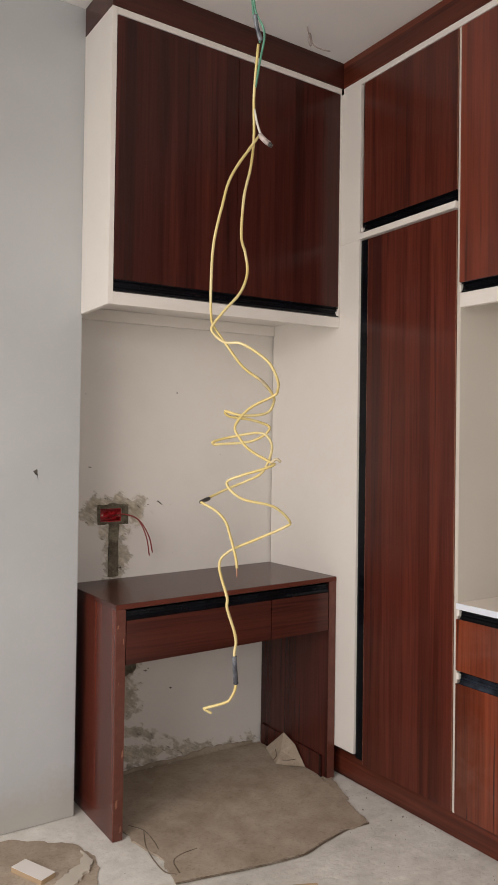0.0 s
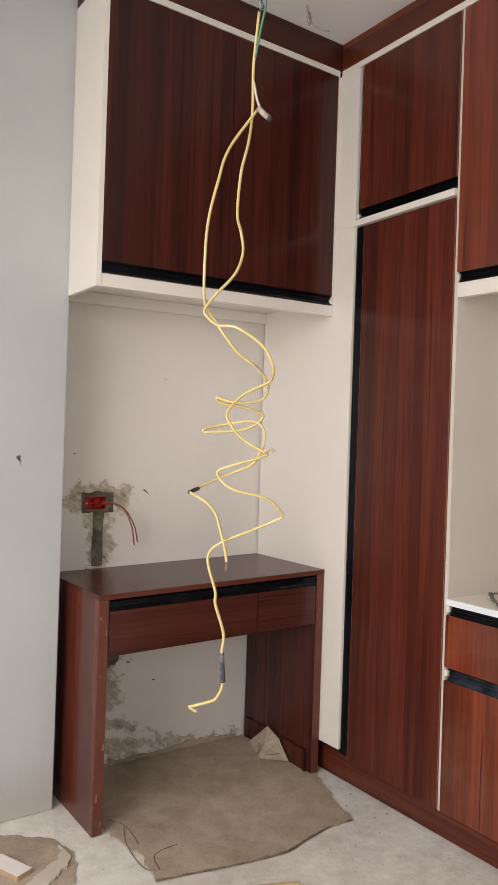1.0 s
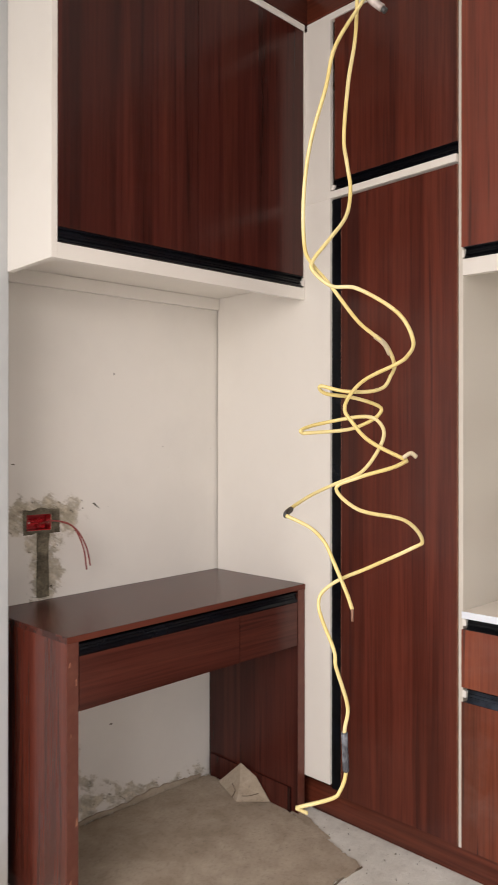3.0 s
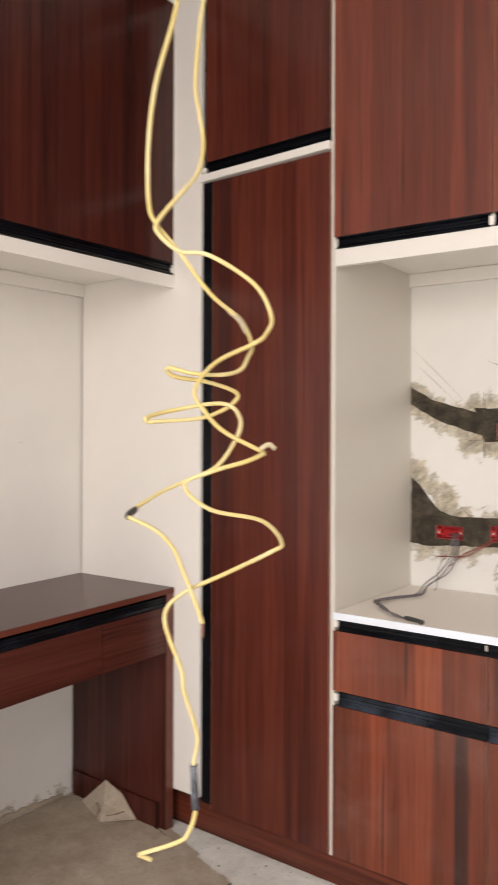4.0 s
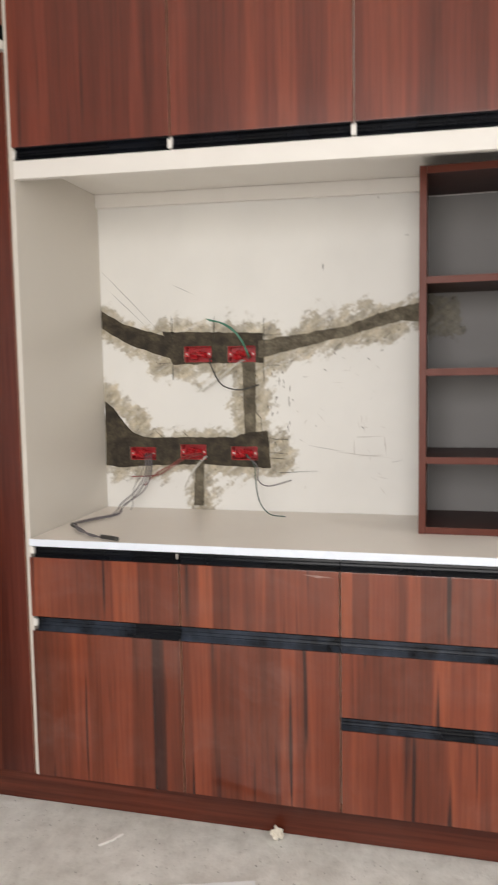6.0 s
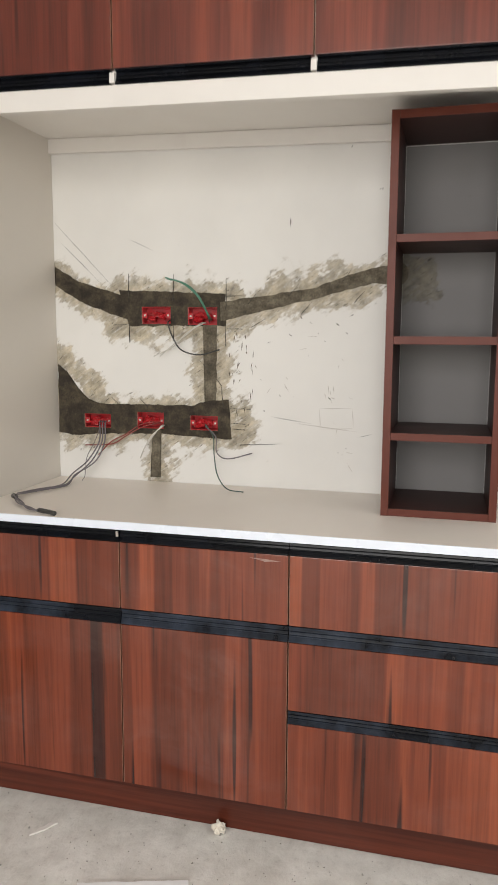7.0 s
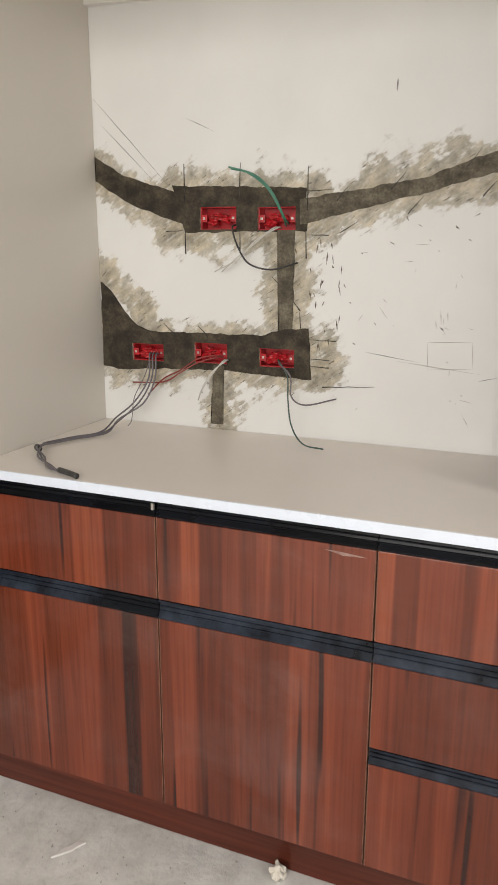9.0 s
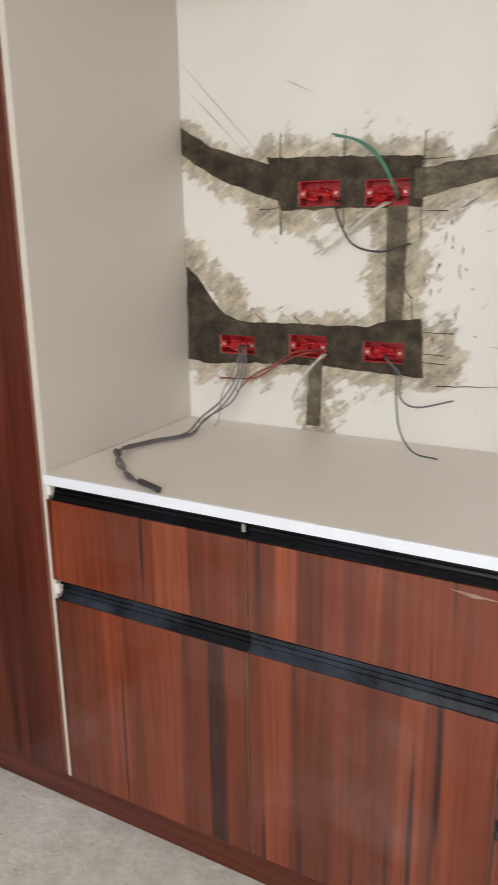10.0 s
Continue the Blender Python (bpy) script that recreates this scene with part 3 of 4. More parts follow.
for y0, y1 in ((1.364, SIDE), (0.882, 1.364), (RUN_END, 0.882)):
    wc = thing("wall_cabinet", (2.38, (y0 + y1) / 2, 1.84), "brown laminate wall cabinet with black grip rail above the worktop", "cabinet", "wall cabinets above the worktop")
    part("body", box(2.140, BACK - 0.002, y0, y1, 1.912, 2.82, 0), board_white, wc)
    part("front_lip", box(FRONT + 0.001, FRONT + 0.022, y0, y1, 1.842, 1.891, 0), board_white, wc, "white board lip under the door")
    part("back_rail", box(BACK - 0.020, BACK - 0.002, y0, y1, 1.868, 1.911, 0), board_white, wc, "white fixing rail")
    front("door", wc, wood_up, y0, y1 + (0.006 if y1 == SIDE else 0.0), 1.928, 2.822)
    rail(wc, y0 + (0.0 if y0 == RUN_END else 0.007), y1 - 0.007, 1.892, 1.926)
    cap(wc, y1 - 0.0065, y1 + (0.0 if y1 == SIDE else 0.0065), 1.895, 1.918)
    leaned(wc, lambda x, y, z: -0.022 * (SIDE - y) * (2.85 - z) / 0.95)

counter_z = 0.824
for k, (y0, y1) in enumerate(((1.370, SIDE), (0.924, 1.370), (RUN_END, 0.924))):
    bc = thing("base_cabinet", (2.38, (y0 + y1) / 2, 0.106), "three-drawer glossy brown laminate base cabinet under the worktop" if k == 2 else "glossy brown laminate base cabinet with drawer and door",
               "cabinet", "base cabinets under the worktop")
    part("body", box(2.160, BACK - 0.002, y0 + 0.001, y1 - 0.001, 0.107, 0.8035, 0.001), board_white, bc)
    rail(bc, y0 + 0.001, y1 - (0.014 if k == 0 else 0.001), 0.770, 0.803)
    front("drawer_front", bc, wood_low, y0, y1 + (0.006 if k == 0 else 0.0), 0.592, 0.768)
    if k == 1:
        part("scuff_mark", ragged([(1.022, 0.757), (0.985, 0.750), (0.942, 0.751), (0.980, 0.756)], 0.0005, "x", FRONT, 0.0015, 0.004, 41), scuffed, bc, "pale scuff across the drawer front")
    rail(bc, y0 + 0.001, y1 - (0.014 if k == 0 else 0.001), 0.550, 0.590)
    if k == 0:
        cap(bc, y1 - 0.013, y1 - 0.001, 0.780, 0.800)
        cap(bc, y1 - 0.013, y1 - 0.001, 0.564, 0.585)
        part("rail_clip", box(FRONT - 0.0025, FRONT + 0.003, y0 + 0.002, y0 + 0.008, 0.783, 0.797, 0.0008), screw_metal, bc, "small bright joining clip on the rail")
    if k < 2:
        front("door", bc, wood_low, y0, y1 + (0.006 if k == 0 else 0.0), 0.104, 0.548)
    else:
        front("drawer_front", bc, wood_low, y0, y1 + (0.006 if k == 0 else 0.0), 0.372, 0.548)
        rail(bc, y0 + 0.001, y1 - 0.001, 0.337, 0.370)
        front("drawer_front", bc, wood_low, y0, y1 + (0.006 if k == 0 else 0.0), 0.104, 0.335)

wt = thing("worktop", (2.38, 1.05, 0.804), "smooth beige worktop with a white front edge, dusty from building work", "worktop")
part("slab", box(FRONT - 0.003, BACK - 0.002, RUN_END, SIDE - 0.0015, 0.804, counter_z, 0.0008), quartz, wt)
part("edge_band", box(FRONT - 0.0075, FRONT - 0.0032, RUN_END, SIDE - 0.0015, 0.803, counter_z - 0.0002, 0.0012), edge_daylit, wt, "white front edge band tinted blue for the daylight on it")

# open shelf standing on the worktop
sx0, sy0, sy1 = 2.372, 0.436, 0.730
sh = thing("open_shelf", (2.50, 0.60, counter_z), "narrow brown laminate open shelf standing on the worktop", "shelf")
for y0, y1 in ((sy1 - 0.020, sy1), (sy0, sy0 + 0.020)):
    side = part("side_board", box(sx0 + 0.0015, BACK - 0.003, y0, y1, counter_z, 1.851, 0.0006), shelf_shaded, sh)
    part("front_edge", box(sx0 - 0.0005, sx0 + 0.0012, y0, y1, counter_z, 1.851, 0.0005), wood_edge, side, "red-brown front edge band")
for z0, z1 in ((counter_z, 0.844), (1.026, 1.046), (1.275, 1.296), (1.531, 1.551), (1.829, 1.850)):
    board = part("shelf_board", box(sx0 + 0.0025, BACK - 0.004, sy0 + 0.0205, sy1 - 0.0205, z0 + 0.0005, z1, 0.0006), shelf_shaded, sh)
    part("front_edge", box(sx0 + 0.0004, sx0 + 0.0022, sy0 + 0.0205, sy1 - 0.0205, z0 + 0.0005, z1, 0.0005), wood_edge, board, "red-brown front edge band")

# thin grey panel that paints the shelf's shade over the white wall
structure("wall_bare_patch", box(BACK - 0.0005, BACK + 0.003, sy0 + 0.0208, sy1 - 0.0208, counter_z + 0.001, 1.828, 0), shelf_shade_plaster, "kitchen wall behind the open shelf, greyed for the shade there", "wall")

# ---- hanging cabinet over the desk ----
HX0 = 1.090
hc = thing("hanging_cabinet", (1.6, 2.65, 1.83), "brown laminate cabinet in a white carcass hung above the desk, doors darkened for shade", "cabinet")
xm = 1.605
part("side_panel", box(HX0, HX0 + 0.018, NOOK_FRONT, PIER_Y - 0.002, 1.852, 2.8485, 0.001), board_white, hc, "white board side panel")
part("body", box(PIER_X + 0.004, 2.112, NOOK_FRONT + 0.026, NOOK_BACK - 0.003, 1.918, 2.81, 0.001), board_white, hc)
part("front_lip", box(HX0 + 0.0185, 2.114, NOOK_FRONT + 0.001, NOOK_FRONT + 0.022, 1.852, 1.894, 0.001), board_white, hc, "white board lip under the doors")
part("back_rail", box(PIER_X + 0.004, 2.114, NOOK_BACK - 0.020, NOOK_BACK - 0.003, 1.872, 1.917, 0.001), board_white, hc, "white fixing rail")
part("top_strip", box(HX0 + 0.0185, 2.114, NOOK_FRONT + 0.0005, NOOK_FRONT + 0.02, 2.825, 2.8485, 0.001), board_white, hc, "white strip under the crown")
part("end_strip", box(2.107, 2.114, NOOK_FRONT + 0.0005, NOOK_FRONT + 0.02, 1.895, 2.824, 0.001), board_white, hc, "thin white end strip")
# doors use the laminate copy darkened for the weaker light here
for a, b in ((HX0 + 0.019, xm), (xm, 2.1065)):
    part("door", box(a + 0.001, b - 0.001, NOOK_FRONT, NOOK_FRONT + 0.018, 1.936, 2.822, 0.0012), wood_shaded, hc)
    part("grip_rail", extrude_profile(grip(0.037), "x", a + 0.001, b - 0.001, 1.0, NOOK_FRONT, 1.897), black_metal, hc, "black anodised finger-grip rail")
part("end_cap", box(2.097, 2.107, NOOK_FRONT - 0.002, NOOK_FRONT + 0.01, 1.900, 1.918, 0.001), board_white, hc, "small white plastic end cap")
leaned(hc, lambda x, y, z: -0.022 * (2.107 - x) * (2.85 - z) / 0.95)

# ---- desk ----
DX0, DX1, DF, DT = 1.138, 2.114, 2.455, 0.820
desk = thing("desk", (1.62, 2.70, 0.0), "brown laminate built-in desk with two shallow drawers", "desk")
part("top", box(DX0, DX1, DF, NOOK_BACK - 0.002, DT - 0.018, DT, 0.001), wood_x, desk)
part("edge_band", box(DX0, DX1, DF - 0.002, DF - 0.0002, DT - 0.018, DT - 0.0005, 0.0005), wood_edge, desk)
for k, (x0, x1) in enumerate(((DX0 + 0.001, DX0 + 0.037), (DX1 - 0.037, DX1 - 0.001))):
    # right leg takes the darkened laminate for the shade on its inner face
    part("leg_panel", box(x0, x1, DF + 0.001, NOOK_BACK - 0.003, 0.0, DT - 0.0185, 0.001), wood_tall if k == 0 else wood_shaded, desk)
    part("edge_band", box(x0 + 0.0005, x1 - 0.0005, DF - 0.0012, DF + 0.0008, 0.002, DT - 0.019, 0.0005), worn_band, desk, "lighter worn front edge")
    a = x1 + 0.0005 if k == 0 else x0 - 0.0095
    part("foot_board", box(a, a + 0.009, DF + 0.03, NOOK_BACK - 0.02, 0.001, 0.090, 0.001), wood_shaded, desk)
for k, (x, z, w, h) in enumerate(((1.148, 0.742, 0.006, 0.016), (1.167, 0.690, 0.005, 0.022), (1.151, 0.545, 0.004, 0.010), (1.168, 0.300, 0.006, 0.026), (1.150, 0.130, 0.009, 0.034), (1.166, 0.040, 0.007, 0.022))):
    part("edge_chip", ragged([(x - w / 2, z - h / 2), (x + w / 2, z - h / 3), (x + w / 3, z + h / 2), (x - w / 3, z + h / 3)], 0.0006, "y", DF - 0.0012, 0.003, 0.004, k + 50), edge_glue, desk, "pale chip in the worn edge band")
dxs = 1.789
for a, b in ((DX0 + 0.038, dxs), (dxs, DX1 - 0.038)):
    dr = part("drawer_front", box(a + 0.0022, b - 0.0022, DF, DF + 0.018, 0.606, 0.760, 0.001), wood_x, desk)
    part("grip_rail", extrude_profile(grip(0.032), "x", a + 0.0005, b - 0.0005, 1.0, DF, 0.7625), black_metal, dr, "black anodised finger-grip rail")
part("drawer_box", box(DX0 + 0.045, DX1 - 0.045, DF + 0.03, NOOK_BACK - 0.08, 0.63, 0.79, 0.001), board_white, desk)
leaned(desk, lambda x, y, z: (0.004 - 0.021 * (DX1 - x)) * z / DT)

# ---- wall fillings and junction boxes ----
fill = [([(1.826, 1.510), (1.741, 1.460), (1.606, 1.420), (1.550, 1.400), (1.552, 1.331), (1.720, 1.388), (1.826, 1.448)], cement_wet),
        ([(1.603, 1.432), (1.245, 1.418), (1.241, 1.319), (1.567, 1.318)], cement_wet),
        ([(1.262, 1.392), (1.111, 1.411), (0.961, 1.434), (0.845, 1.473), (0.715, 1.502), (0.690, 1.486), (0.694, 1.455), (0.712, 1.436), (0.796, 1.441), (0.843, 1.430), (0.982, 1.395), (1.136, 1.361), (1.262, 1.334)], cement),
        ([(1.318, 1.335), (1.272, 1.335), (1.277, 1.05), (1.312, 1.05)], cement),
        ([(1.826, 1.195), (1.796, 1.172), (1.764, 1.128), (1.728, 1.088), (1.690, 1.066), (1.616, 1.066), (1.360, 1.068), (1.300, 1.085), (1.234, 1.090), (1.231, 1.060), (1.226, 0.962), (1.301, 0.966), (1.456, 0.973), (1.638, 0.968), (1.769, 0.958), (1.826, 0.968)], cement_wet),
        ([(1.493, 0.985), (1.461, 0.985), (1.465, 0.830), (1.499, 0.830)], cement)]
for k, (pts, mat) in enumerate(fill):
    structure("chase_fill", ragged([(a, b + 0.008) for a, b in pts], 0.0008 + 0.0003 * k, "x", BACK, 0.0035, 0.0045, k, BOXES), mat, "dark rough cement filling of a cable chase", "cement patch")
structure("chase_fill", ragged([(1.262, 1.028), (1.262, 1.108), (1.330, 1.114), (1.396, 1.108), (1.398, 1.028)], 0.0012, "y", NOOK_BACK, 0.005, 0.005, 9, [DESK_BOX]), cement, "grey cement ring round a socket box", "cement patch")
structure("chase_fill", ragged([(1.312, 1.032), (1.356, 1.032), (1.354, 0.92), (1.358, 0.818), (1.310, 0.818), (1.314, 0.92)], 0.0016, "y", NOOK_BACK, 0.004, 0.005, 10), cement, "grey cement filling below a socket box", "cement patch")
structure("damp_patch", ragged([(1.365, 0.488), (1.425, 0.480), (1.445, 0.445), (1.42, 0.405), (1.37, 0.40)], 0.0012, "y", NOOK_BACK, 0.014, 0.005, 12), cement, "grey mottled damp patch low on the wall", "cement patch")

# saw cuts that overrun the chases: (y, z, length, degrees)
cuts = [(1.567, 1.445, 0.09, 90), (1.416, 1.445, 0.085, 92), (1.243, 1.424, 0.10, 90), (1.220, 1.418, 0.075, 178), (1.567, 1.304, 0.06, 90), (1.416, 1.304, 0.05, 90), (1.245, 1.299, 0.07, 88),
        (1.220, 1.318, 0.06, 2), (1.591, 1.331, 0.06, 175), (1.205, 1.070, 0.085, 0), (1.210, 1.023, 0.06, 4), (1.210, 1.004, 0.06, 2), (1.255, 1.106, 0.06, 84), (1.616, 1.080, 0.05, 40),
        (1.521, 1.080, 0.04, 45), (1.315, 1.205, 0.04, 45), (1.270, 1.155, 0.04, 50), (1.030, 1.434, 0.05, 130), (0.990, 1.380, 0.05, 132), (0.870, 1.474, 0.05, 128), (0.830, 1.414, 0.05, 130),
        (1.159, 1.409, 0.04, 128), (1.130, 0.960, 0.13, 176), (1.140, 1.335, 0.05, 150)]
random.seed(5)
for y, z, ln, deg in cuts:
    a = radians(deg)
    dy, dz = math.cos(a) * ln / 2, math.sin(a) * ln / 2
    w = 0.0011
    ny, nz = -math.sin(a) * w, math.cos(a) * w
    structure("saw_cut", ragged([(y - dy - ny, z - dz - nz), (y + dy, z + dz), (y - dy + ny, z - dz + nz)], 0.0030, "x", BACK, 0.0014, 0.008, y * 9), gash, "thin dark saw cut in the plaster", "saw cut")


def scratch(plane, at, a, b, w=0.0008, mat=None):
    """A thin tapering scratch between two points of a wall."""
    d = (Vector(b) - Vector(a)).normalized() * w
    n = Vector((-d.y, d.x))
    pa, pb = Vector(a), Vector(b)
    m = pa.lerp(pb, 0.4)
    structure("scratch", ragged([tuple(pa), tuple(m + n), tuple(pb), tuple(m - n)], 0.0006, plane, at, 0.0006, 0.010, a[0] * 17), mat or gash, "fine dark scratch in the plaster", "scratch")


for a, b in (((1.826, 1.659), (1.615, 1.443)), ((1.802, 1.592), (1.66, 1.458)), ((1.561, 1.596), (1.481, 1.56)), ((0.828, 0.993), (0.784, 1.005)), ((1.096, 1.048), (0.963, 1.029))):
    scratch("x", BACK, a, b, 0.0006)
for a, b in (((0.946, 1.077), (0.846, 1.081)), ((0.846, 1.081), (0.841, 1.020)), ((0.841, 1.020), (0.942, 1.014)), ((0.942, 1.014), (0.946, 1.077)), ((1.018, 1.030), (0.818, 1.009)),
             ((0.921, 1.150), (0.917, 1.118)), ((0.905, 1.148), (0.903, 1.125)), ((0.931, 1.128), (0.928, 1.108)), ((0.912, 1.112), (0.898, 1.108))):
    scratch("x", BACK, a, b, 0.0007, faint)
scratch("x", BACK, (1.042, 1.645), (1.043, 1.618), 0.0016)
random.seed(29)
for k in range(22):
    p = Vector((random.gauss(1.205, 0.03), random.uniform(1.06, 1.31)))
    scratch("x", BACK, tuple(p), (p.x + random.uniform(-0.006, 0.006), p.y - random.uniform(0.010, 0.030)), random.uniform(0.0008, 0.0020), cement)
random.seed(23)
for k in range(16):
    p = Vector((random.uniform(0.76, 1.12), random.uniform(0.88, 1.30)))
    t = random.choice((0.1, 0.9, 1.5, 2.3)) + random.uniform(-0.2, 0.2)
    d = Vector((math.cos(t), math.sin(t))) * random.uniform(0.008, 0.035)
    scratch("x", BACK, tuple(p), tuple(p + d), 0.0005, faint)
for k, (y, z) in enumerate(((0.978, 1.335), (0.952, 1.304), (0.932, 1.28), (1.039, 1.299), (1.11, 1.274), (0.867, 1.304), (0.916, 1.109), (1.072, 1.115), (1.118, 1.067), (1.005, 1.352), (0.895, 1.33), (1.15, 1.20), (1.175, 1.245), (1.13, 1.165))):
    r = random.uniform(0.003, 0.008)
    t = random.uniform(0.5, 1.1)
    d, e = Vector((-math.cos(t), -math.sin(t))) * r, Vector((math.sin(t), -math.cos(t))) * r * 0.22
    p = Vector((y, z))
    structure("scuff", ragged([tuple(p - d), tuple(p - d * 0.2 + e), tuple(p + d), tuple(p + d * 0.1 - e)], 0.0008, "x", BACK, 0.0055, 0.0018, z * 31), cement, "small grey scuff in the plaster", "scuff")
for k, (x, z) in enumerate(((1.488, 1.104), (1.227, 1.261), (1.364, 0.849), (1.498, 0.418), (1.607, 0.319), (1.486, 0.409))):
    r = 0.005 + 0.002 * (k % 3)
    structure("scuff", ragged([(x - r, z + r * 0.3), (x, z - r * 0.4), (x + r, z - r * 0.2), (x + r * 0.2, z + r * 0.5)], 0.0008, "y", NOOK_BACK, 0.005, 0.0025, z * 31), cement, "small grey scuff in the plaster", "scuff")


def junction_box(plane, at, rect, label):
    """An open moulded box let into the wall: shell, two screw ears and screws."""
    a0, a1, b0, b1 = rect
    base = (at, (a0 + a1) / 2, b0) if plane == "x" else ((a0 + a1) / 2, at, b0)
    jb = thing("junction_box", base, label, "junction box", "junction boxes")

    def slab(p0, p1, q0, q1, d0, d1):
        return box(at + d0, at + d1, p0, p1, q0, q1, 0.0008) if plane == "x" else box(p0, p1, at + d0, at + d1, q0, q1, 0.0008)

    t, d0, d1 = 0.0026, 0.006, 0.044
    bm = slab(a0, a1, b0, b0 + t, d0, d1)
    for s in ((a0, a1, b1 - t, b1), (a0, a0 + t, b0 + t, b1 - t), (a1 - t, a1, b0 + t, b1 - t)):
        me = bpy.data.meshes.new("tmp")
        o = slab(*s, d0, d1)
        o.to_mesh(me)
        o.free()
        bm.from_mesh(me)
        bpy.data.meshes.remove(me)
    part("shell", bm, red_plastic, jb)
    for q, up in ((0.34, 0.46), (0.60, 0.60), (0.70, 0.34)):
        c, e = a0 + (a1 - a0) * q, b0 + (b1 - b0) * up
        mid = (at + 0.020, c, e) if plane == "x" else (c, at + 0.020, e)
        size = (0.026, 0.030, 0.017) if plane == "x" else (0.030, 0.026, 0.017)
        part("clamp", lump(mid, size, a0 * 50 + q * 9, 0.8), red_plastic, jb, "dusty red wire clamp")
    part("back", slab(a0 + t, a1 - t, b0 + t, b1 - t, d1 - 0.004, d1), red_plastic, jb)
    bc = (b0 + b1) / 2
    for p0, p1 in ((a0 + t, a0 + 0.017), (a1 - 0.017, a1 - t)):
        ear = part("screw_ear", slab(p0, p1, bc - 0.009, bc + 0.009, 0.004, 0.008), red_plastic, jb)
        part("screw", slab((p0 + p1) / 2 - 0.003, (p0 + p1) / 2 + 0.003, bc - 0.003, bc + 0.003, 0.0015, 0.0039), screw_metal, ear, "dull steel screw")
    return jb


for r in BOXES:
    junction_box("x", BACK, r, "red plastic junction box let into cement")
junction_box("y", NOOK_BACK, DESK_BOX, "red plastic junction box above the desk")


def wire(name, points, radius, mat, label):
    return solid(name, tube(points, radius), mat, points[0], label, "wire", smooth=True)


w = BACK
wire("wire", [(w + 0.02, 1.297, 1.345), (w - 0.03, 1.291, 1.36), (w - 0.05, 1.315, 1.415), (w - 0.05, 1.358, 1.453), (w - 0.04, 1.428, 1.474)], 0.0022, green_pvc, "short green wire bent up from a box")
wire("wire", [(w + 0.02, 1.303, 1.340), (w - 0.035, 1.297, 1.37), (w - 0.055, 1.322, 1.42), (w - 0.05, 1.372, 1.457), (w - 0.04, 1.422, 1.470)], 0.0022, green_pvc, "short green wire bent up from a box")
for k in range(2):
    wire("wire", [(w + 0.02, 1.316, 1.335), (w - 0.03, 1.307 + 0.01 * k, 1.334), (w - 0.045, 1.358, 1.304 - 0.005 * k), (w - 0.04, 1.402, 1.263 + 0.006 * k), (w - 0.03, 1.472 - 0.02 * k, 1.232)], 0.0016, white_pvc, "pale thin wire hanging from a box")
wire("wire", [(w + 0.02, 1.431, 1.345), (w - 0.03, 1.424, 1.335), (w - 0.045, 1.402, 1.289), (w - 0.045, 1.373, 1.251), (w - 0.045, 1.315, 1.238), (w - 0.03, 1.255, 1.254)], 0.0022, black_pvc, "black wire looping under two boxes")
for k in range(3):
    e = 0.0095 * (k - 1)
    wire("wire", [(w + 0.02, 1.672 + e, 1.01), (w - 0.03, 1.655 + e, 1.015), (w - 0.05, 1.649 + e, 0.955), (w - 0.08, 1.672 + 1.5 * e, 0.895), (2.545 + e, 1.720 + e, 0.845 + abs(e)), (2.47, 1.713 + e, 0.834), (2.40 + 0.5 * e, 1.753 + e, 0.831), (2.33, 1.775 + e, 0.832),
                  (2.27 + e, 1.758, 0.836 + 0.5 * abs(e)), (2.22, 1.716 + e, 0.832), (2.165 + 0.7 * e, 1.653, 0.831), (2.142, 1.606 + e, 0.831)], 0.0022, grey_pvc, "dusty grey wire trailing over the worktop")
solid("tape_wrap", tube([(2.146, 1.612, 0.832), (2.132, 1.578, 0.833), (2.122, 1.551, 0.832)], 0.0062), black_pvc, (2.146, 1.612, 0.826), "black tape round the ends of grey wires", "tape", smooth=True)
solid("tape_wrap", tube([(2.275, 1.770, 0.836), (2.262, 1.754, 0.836)], 0.0075), black_pvc, (2.275, 1.770, 0.828), "black tape round grey wires", "tape", smooth=True)
wire("wire", [(w - 0.03, 1.664, 1.0), (w - 0.04, 1.678, 0.955), (w - 0.05, 1.704, 0.90), (w - 0.07, 1.702, 0.845), (w - 0.09, 1.702, 0.831)], 0.0011, grey_pvc, "thin grey wire hanging to the worktop")
for k in range(2):
    wire("wire", [(w + 0.02, 1.463, 1.015), (w - 0.03, 1.477, 1.022 - 0.006 * k), (w - 0.035, 1.521, 1.012 - 0.01 * k), (w - 0.035, 1.571, 0.980 - 0.006 * k), (w - 0.035, 1.622, 0.954 - 0.008 * k), (w - 0.03, 1.672 + 0.046 * k, 0.938 - 0.03 * (1 - k))], 0.0019, red_pvc, "dull red wire crossing the cement")
    wire("wire", [(w + 0.02, 1.458, 1.005), (w - 0.035, 1.442 + 0.006 * k, 1.011), (w - 0.045, 1.477, 0.980 - 0.006 * k), (w - 0.045, 1.505, 0.935), (w - 0.03, 1.523 - 0.012 * k, 0.904 + 0.02 * k)], 0.0019, white_pvc, "pale wire bent down from a box")
wire("wire", [(w + 0.02, 1.316, 1.01), (w - 0.03, 1.301, 1.019), (w - 0.05, 1.270, 0.985), (w - 0.06, 1.264, 0.93), (w - 0.08, 1.247, 0.87), (w - 0.11, 1.207, 0.835), (w - 0.12, 1.153, 0.830)], 0.0019, dull_green, "dark green wire reaching down to the worktop")
